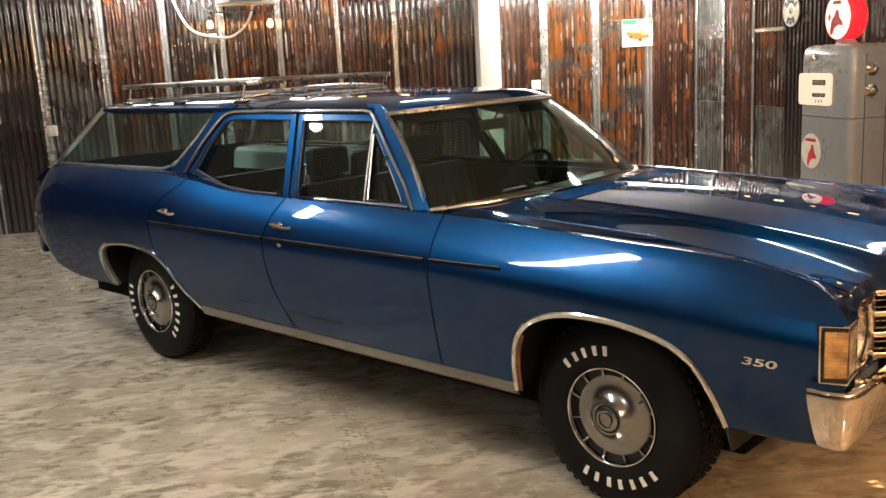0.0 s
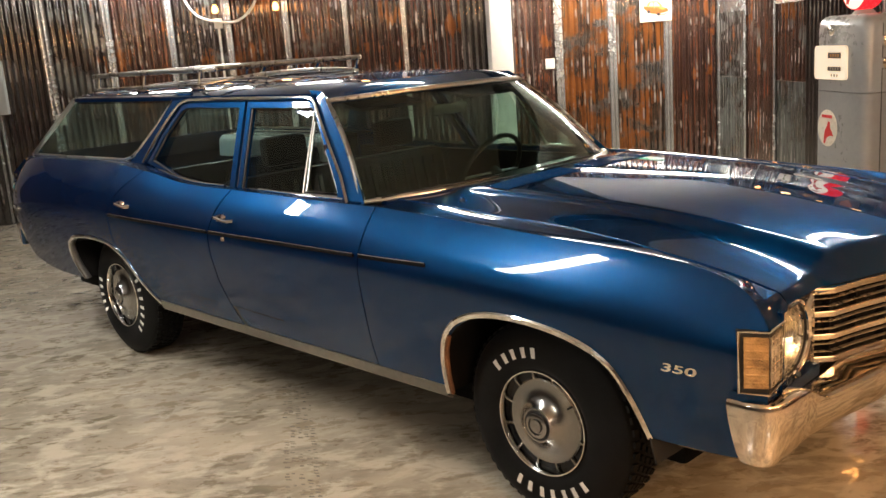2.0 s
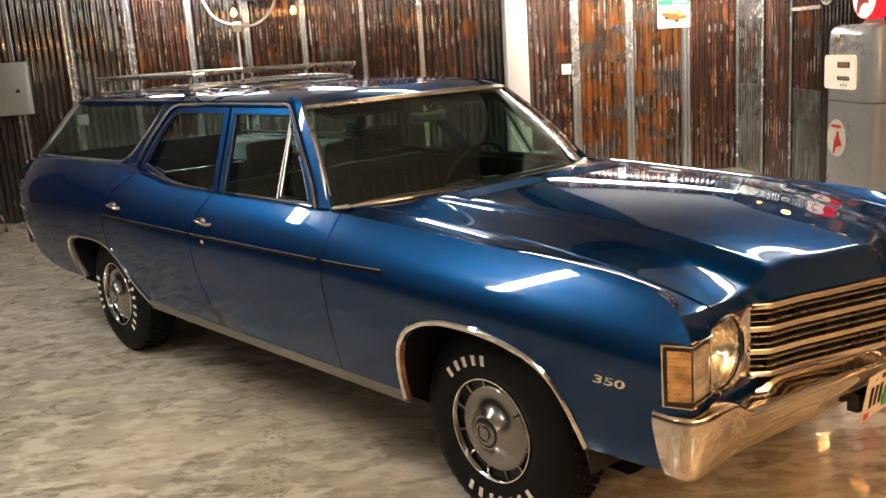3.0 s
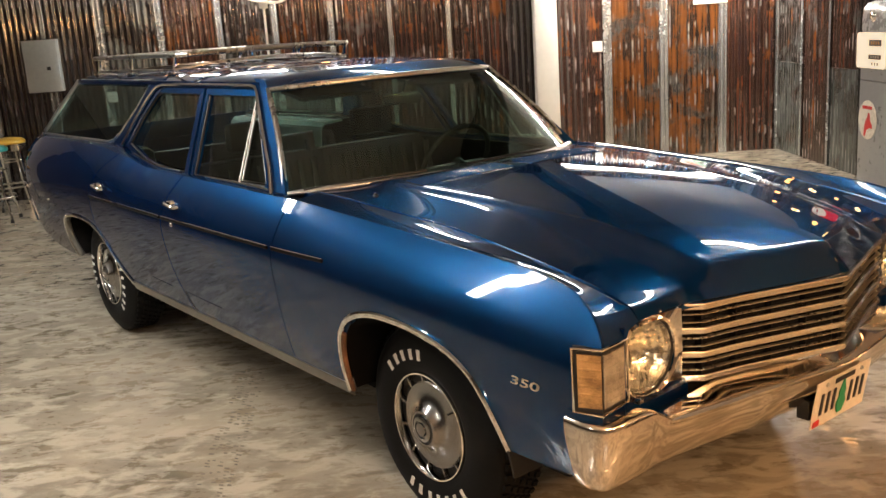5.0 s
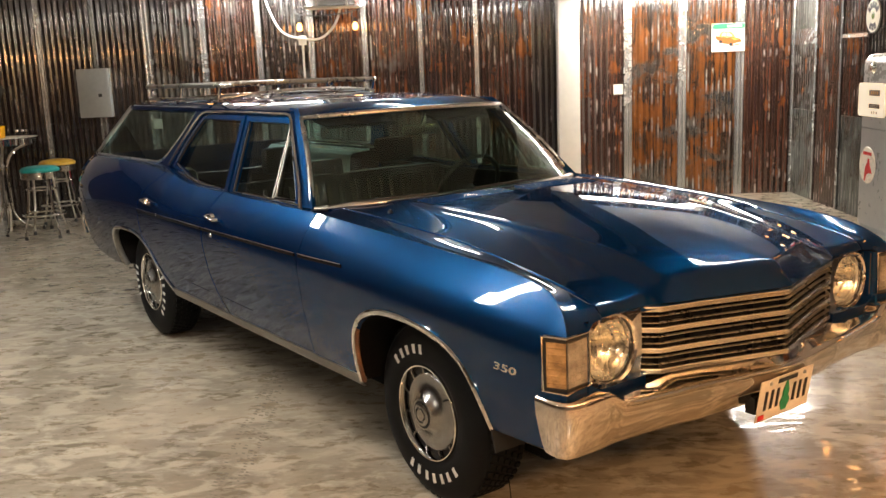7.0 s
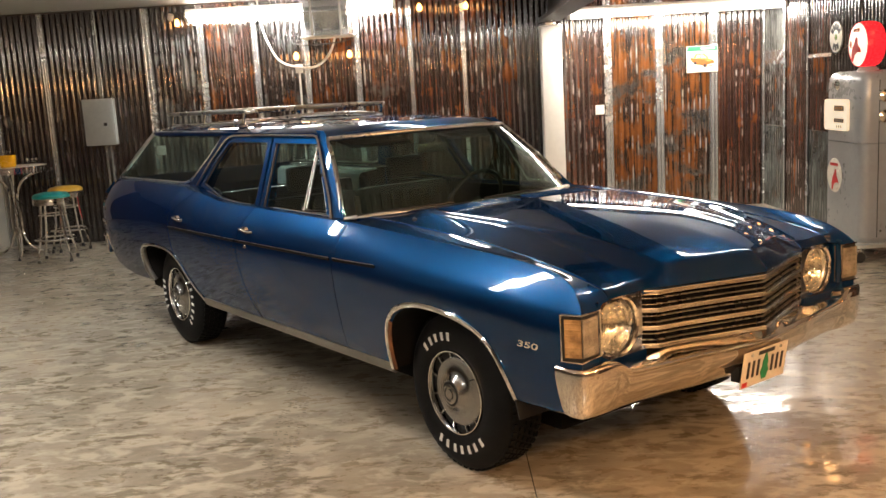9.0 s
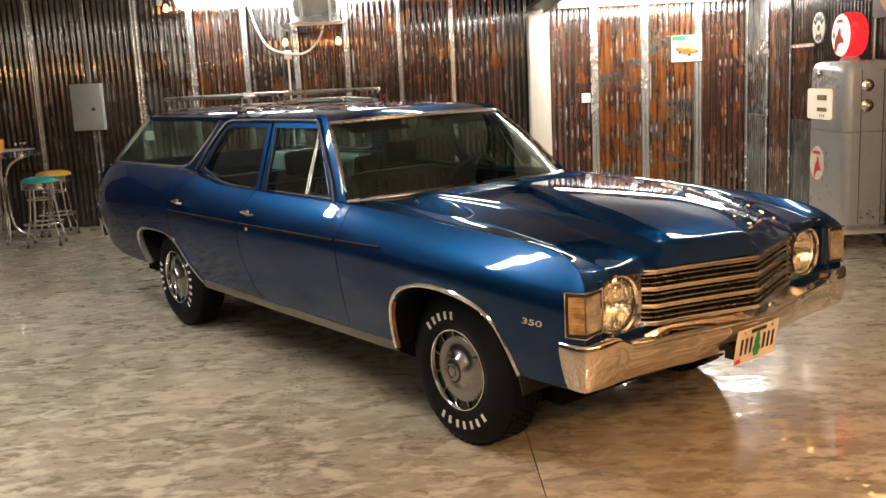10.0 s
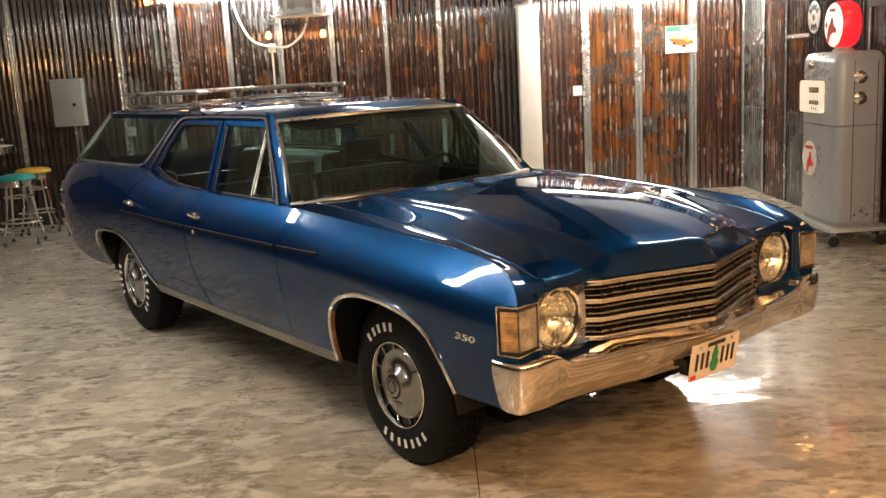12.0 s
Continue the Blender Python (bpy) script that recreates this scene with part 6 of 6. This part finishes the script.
def tail(car):
    rows = []
    for z, x, w in ((0.62, -1.300, 0.79), (0.80, -1.318, 0.80), (0.91, -1.300, 0.795), (1.05, -1.115, 0.745)):
        rows.append([Vector((x - 0.035 * (1 - t * t), w * t, z)) for t in np.linspace(-1, 1, 11)])
    gate = car_part("tailgate", shell(rows, (0.02, 0, 0)), PAINT, car)
    rows = []
    for z, x, w in ((1.058, -1.105, 0.728), (1.22, -0.93, 0.65), (1.378, -0.745, 0.57)):
        rows.append([Vector((x - 0.03 * (1 - t * t), w * t, z)) for t in np.linspace(-1, 1, 11)])
    car_part("rear_window", shell(rows, (0.006, 0, 0)), GLASS, gate, "tinted tailgate glass")
    car_part("rear_window_moulding", tube([rows[0][0], rows[1][0], rows[2][0]], 0.009, steps=6), BRUSHED, gate)
    car_part("rear_window_moulding", tube([rows[0][-1], rows[1][-1], rows[2][-1]], 0.009, steps=6), BRUSHED, gate)
    for s in (-1, 1):
        car_part("tail_lamp", boxes((-1.342, -1.315, min(s * 0.60, s * 0.74), max(s * 0.60, s * 0.74), 0.66, 0.84), soft=0.006), RED, car, "red tail lamp")


def cabin(car):
    def bench(x, y0, y1, name, label, high):
        seat = car_part(name, boxes((x, x + 0.50, y0, y1, 0.40, 0.60), soft=0.05), VINYL, car, label)
        back = boxes((x - 0.15, x, y0, y1, 0.52, high), soft=0.05)
        bmesh.ops.transform(back, matrix=Matrix.Translation((x, 0, 0.55)) @ Matrix.Rotation(radians(-12), 4, "Y") @ Matrix.Translation((-x, 0, -0.55)), verts=back.verts)
        car_part("backrest", back, VINYL, seat)
        for k in range(9):
            y = y0 + (y1 - y0) * (k + 0.5) / 9
            car_part("pleat", tube([(x + 0.006, y, 0.66), (x - 0.051, y, high - 0.06)], 0.020, 0.010, up=(1, 0, 0.2), steps=6), VINYL, seat)
        return seat

    for y0, y1 in ((-0.68, -0.02), (0.02, 0.68)):
        seat = bench(1.16, y0, y1, "front_seat", "black pleated vinyl front seat", 1.02)
        y = (y0 + y1) / 2
        car_part("head_restraint", boxes((1.0, 1.07, y - 0.12, y + 0.12, 1.03, 1.17), soft=0.03), VINYL, seat)
    bench(0.22, -0.68, 0.68, "rear_seat", "black vinyl rear bench seat", 1.0)
    dash = [[Vector((x - 0.05 * (y / 0.7) ** 2, y, z)) for y in np.linspace(-0.70, 0.70, 9)] for x, z in ((2.28, 0.975), (2.06, 0.975), (1.98, 0.955), (1.97, 0.88), (2.02, 0.72))]
    car_part("dashboard", shell(dash, (0.02, 0, -0.02)), VINYL, car, "black padded dashboard")
    m = Matrix.Translation((1.72, 0.36, 0.93)) @ Matrix.Rotation(radians(-62), 4, "Y")
    wheel = car_part("steering_wheel", tube([m @ Vector((*p, 0)) for p in arc(0, 0, 0.19, 0, 360, 33)[:-1]], 0.012, steps=8, closed=True), BLACK, car, "black two-spoke steering wheel")
    car_part("spoke", tube([m @ Vector((-0.02, -0.185, 0)), m @ Vector((0.0, 0, -0.02)), m @ Vector((-0.02, 0.185, 0))], 0.02, 0.006, steps=6), BRUSHED, wheel)
    car_part("column", tube([m @ Vector((0, 0, -0.01)), m @ Vector((0, 0, -0.35))], 0.03, steps=10), BLACK, wheel)
    car_part("cargo_floor", boxes((-1.15, 0.10, -0.62, 0.62, 0.60, 0.66), soft=0.01), VINYL, car)
    car_part("cabin_floor", boxes((0.05, 2.25, -0.72, 0.72, 0.36, 0.40)), VINYL, car)
    for s in (-1, 1):
        car_part("cargo_lining", shell([[Vector((x, s * 0.70, z)) for x in (-1.1, -0.4, 0.3)] for z in (0.62, 0.85, 1.045)], (0, -s * 0.02, 0)), VINYL, car)
        car_part("cargo_ledge", shell([[Vector((x, s * y, z)) for x in np.linspace(-1.02, 0.22, 6)] for y, z in ((0.735, 1.044), (0.70, 1.040), (0.56, 1.028), (0.53, 1.005), (0.52, 0.90))], (0, -s * 0.006, -0.012)), LEDGE, car, "vinyl ledge under the cargo window, coloured pale blue-grey for lamp glare")
        car_part("cargo_rail", tube([(-1.0, s * 0.70, 1.04), (0.1, s * 0.70, 1.045)], 0.008, steps=6), BRUSHED, car, "bright cargo rail")
        car_part("sun_visor", shell([[Vector((1.64 + 0.16 * q, s * y, 1.338 - 0.03 * q)) for y in (0.12, 0.3, 0.48)] for q in (0, 1)], (0, 0, -0.015)), VINYL, car)
    car_part("chassis", boxes((-1.15, 3.32, -0.55, 0.55, 0.20, 0.36), soft=0.02), UNDER, car)
    car_part("engine_block", boxes((2.36, 3.44, -0.50, 0.50, 0.32, 0.80), soft=0.02), UNDER, car)
    # Hidden panel added behind the bumper to block the tube's reflection in the floor.
    car_part("front_light_block", boxes((3.46, 3.49, -0.60, 0.60, 0.37, 0.60), soft=0.006), UNDER, car)
    # Unseen bar added under the far sill, stopping lamp light between the wheels.
    car_part("sill_light_block", tube([(2.56, 0.66, 0.25), (1.6, 0.68, 0.25), (0.5, 0.68, 0.25)], 0.07, steps=12), UNDER, car)
    car_part("rear_axle", tube([(0, -0.62, 0.335), (0, 0.62, 0.335)], 0.05, steps=10), UNDER, car)
    car_part("front_axle", tube([(2.946, -0.62, 0.30), (2.946, 0.62, 0.30)], 0.04, steps=10), UNDER, car)
    car_part("firewall", boxes((2.30, 2.34, -0.70, 0.70, 0.36, 0.96)), UNDER, car)
    car_part("rear_bulkhead", boxes((-0.52, 0.56, -0.56, 0.56, 0.36, 0.60)), UNDER, car)


def wheel_parts(car, x, s):
    """Tyre, ring, disc and cap; the wheel's own axis is z, pointing out of the car."""
    turn = Matrix.Rotation(radians(90 if s < 0 else -90), 4, "X")
    m = Matrix.Translation((x, s * 0.668, 0.335)) @ turn @ Matrix.Rotation(radians(0 if x > 1 else 72), 4, "Z")
    tyre_profile = [(0.168, 0.108), (0.180, 0.120), (0.200, 0.128), (0.232, 0.131), (0.262, 0.129), (0.288, 0.121), (0.306, 0.110), (0.318, 0.102), (0.325, 0.094), (0.328, 0.07), (0.329, 0.02), (0.328, -0.045), (0.318, -0.07), (0.28, -0.085), (0.22, -0.088), (0.168, -0.07)]
    wheel = part("wheel", lathe(tyre_profile, 64), RUBBER, car, "black tyre with raised white lettering", m=m)
    for h, wide, shift in ((-0.044, 0.022, 0), (-0.014, 0.022, 0.5), (0.016, 0.022, 0), (0.046, 0.022, 0.5), (0.078, 0.028, 0)):
        bm = bmesh.new()
        for k in range(56):
            a = math.tau * (k + shift) / 56
            c = [(a - 0.040, -wide / 2), (a + 0.022, -wide / 2), (a + 0.040, wide / 2), (a - 0.022, wide / 2)]
            lo = [bm.verts.new((0.327 * math.cos(q), 0.327 * math.sin(q), h + w)) for q, w in c]
            hi = [bm.verts.new((0.3355 * math.cos(q), 0.3355 * math.sin(q), h + w * 0.9)) for q, w in c]
            bm.faces.new(hi)
            for i in range(4):
                bm.faces.new((lo[i], lo[(i + 1) % 4], hi[(i + 1) % 4], hi[i]))
        part("tread_band", bm, RUBBER, wheel)
    for word, middle in ((5, 114), (7, -80)):
        step = 10.6 if word == 5 else 11.6
        for k in range(word):
            # Outward reading blocks round the sidewall.
            a = radians(middle - (k - (word - 1) / 2) * step * (1 if middle > 0 else -1))
            wide = radians(3.7)
            bm = bmesh.new()
            a0, a1 = (-0.62, 0.40) if (k + word) % 2 else (-0.50, 0.55)
            quad = [(0.220, a - a0 * wide), (0.220, a - a1 * wide), (0.254, a - a1 * wide), (0.254, a - a0 * wide)]
            lo = [bm.verts.new((r * math.cos(q), r * math.sin(q), sidewall(r) - 0.002)) for r, q in quad]
            hi = [bm.verts.new((r * math.cos(q), r * math.sin(q), sidewall(r) + 0.0028)) for r, q in quad]
            bm.faces.new(hi)
            for i in range(4):
                bm.faces.new((lo[i], lo[(i + 1) % 4], hi[(i + 1) % 4], hi[i]))
            part("white_mark", bm, LETTER, wheel, "raised white sidewall mark")
    part("trim_ring", lathe([(0.177, 0.104), (0.179, 0.120), (0.1755, 0.127), (0.171, 0.127), (0.168, 0.118), (0.167, 0.104), (0.166, 0.09)], 56), CHROME, wheel, "chrome wheel trim ring")
    part("slot_shadow", lathe([(0.166, 0.088), (0.11, 0.085), (0.11, 0.07), (0.168, 0.07), (0.166, 0.088)], 40), BLACK, wheel)
    part("wheel_disc", lathe([(0.1435, 0.085), (0.1440, 0.101), (0.139, 0.106), (0.118, 0.106), (0.092, 0.111), (0.074, 0.122), (0.062, 0.136), (0.057, 0.143), (0.051, 0.144), (0.048, 0.138), (0.044, 0.138), (0.042, 0.148), (0.034, 0.152), (0.030, 0.152), (0.0285, 0.147), (0.023, 0.147), (0.021, 0.153), (0, 0.154)], 56), SILVER, wheel, "silver slotted wheel disc")
    for k in range(12):
        a = math.tau * (k + 0.5) / 12
        bm = boxes((0.138, 0.168, -0.0045, 0.0045, 0.088, 0.105), soft=0.002)
        part("spoke", bm, SILVER, wheel, m=Matrix.Rotation(a, 4, "Z"))
    part("cap_ring", lathe([(0.049, 0.1385), (0.0485, 0.1405), (0.0435, 0.1405), (0.043, 0.1385)], 40), BLACK, wheel)
    part("valve", tube([(0.138 * math.cos(0.6), 0.138 * math.sin(0.6), 0.10), (0.141 * math.cos(0.6), 0.141 * math.sin(0.6), 0.13)], 0.004, steps=6), BLACK, wheel)


def sidewall(r):
    return interp(r, (0.188, 0.205, 0.232, 0.262, 0.288, 0.306), (0.122, 0.128, 0.131, 0.129, 0.121, 0.110))


def station_wagon():
    car = thing("station_wagon", Matrix(), "dark blue metallic vintage station wagon with chrome trim", "car")
    for s in (-1, 1):
        front_fender(car, s)
        rear_quarter(car, s)
        doors(car, s)
        upper_side(car, s)
        headlamp(car, s)
        for x in (0.0, 2.946):
            wheel_parts(car, x, s)
    bonnet(car)
    windscreen(car)
    roof(car)
    roof_rack(car)
    grille(car)
    bumpers(car)
    tail(car)
    cabin(car)
    return car


station_wagon()

# ---- tyre marks across the slab ----
def tyre_marks():
    """Faint printed tread blocks left by a wheel on the floor."""
    random.seed(11)
    bm = bmesh.new()
    run = smooth_line([(1.18, -0.53), (1.834, -0.973), (2.389, -1.354), (2.86, -1.675), (3.3, -1.98)], 96)
    for a, b in zip(run, run[1:]):
        along = (b - a).normalized()
        side = Vector((-along.y, along.x))
        for lane in (-0.055, -0.030, 0.0, 0.030, 0.055):
            if random.random() < 0.5:
                continue
            mid = a.lerp(b, 0.5) + side * (lane + random.uniform(-0.004, 0.004)) + along * random.uniform(-0.004, 0.004)
            w, h = random.uniform(0.005, 0.011), random.uniform(0.003, 0.0075)
            quad = [mid + side * (w * i) + along * (h * j + w * i * 0.4) for i, j in ((-1, -1), (1, -1), (1, 1), (-1, 1))]
            slab([(p.x, p.y, 0.0006) for p in quad], (0, 0, -0.0004), bm)
    made = part("tyre_marks", bm, TYRE_PRINT)
    return tagged(made, "faint dusty tyre tread marks on the concrete floor", "tyre marks", "", "stuff")


tyre_marks()
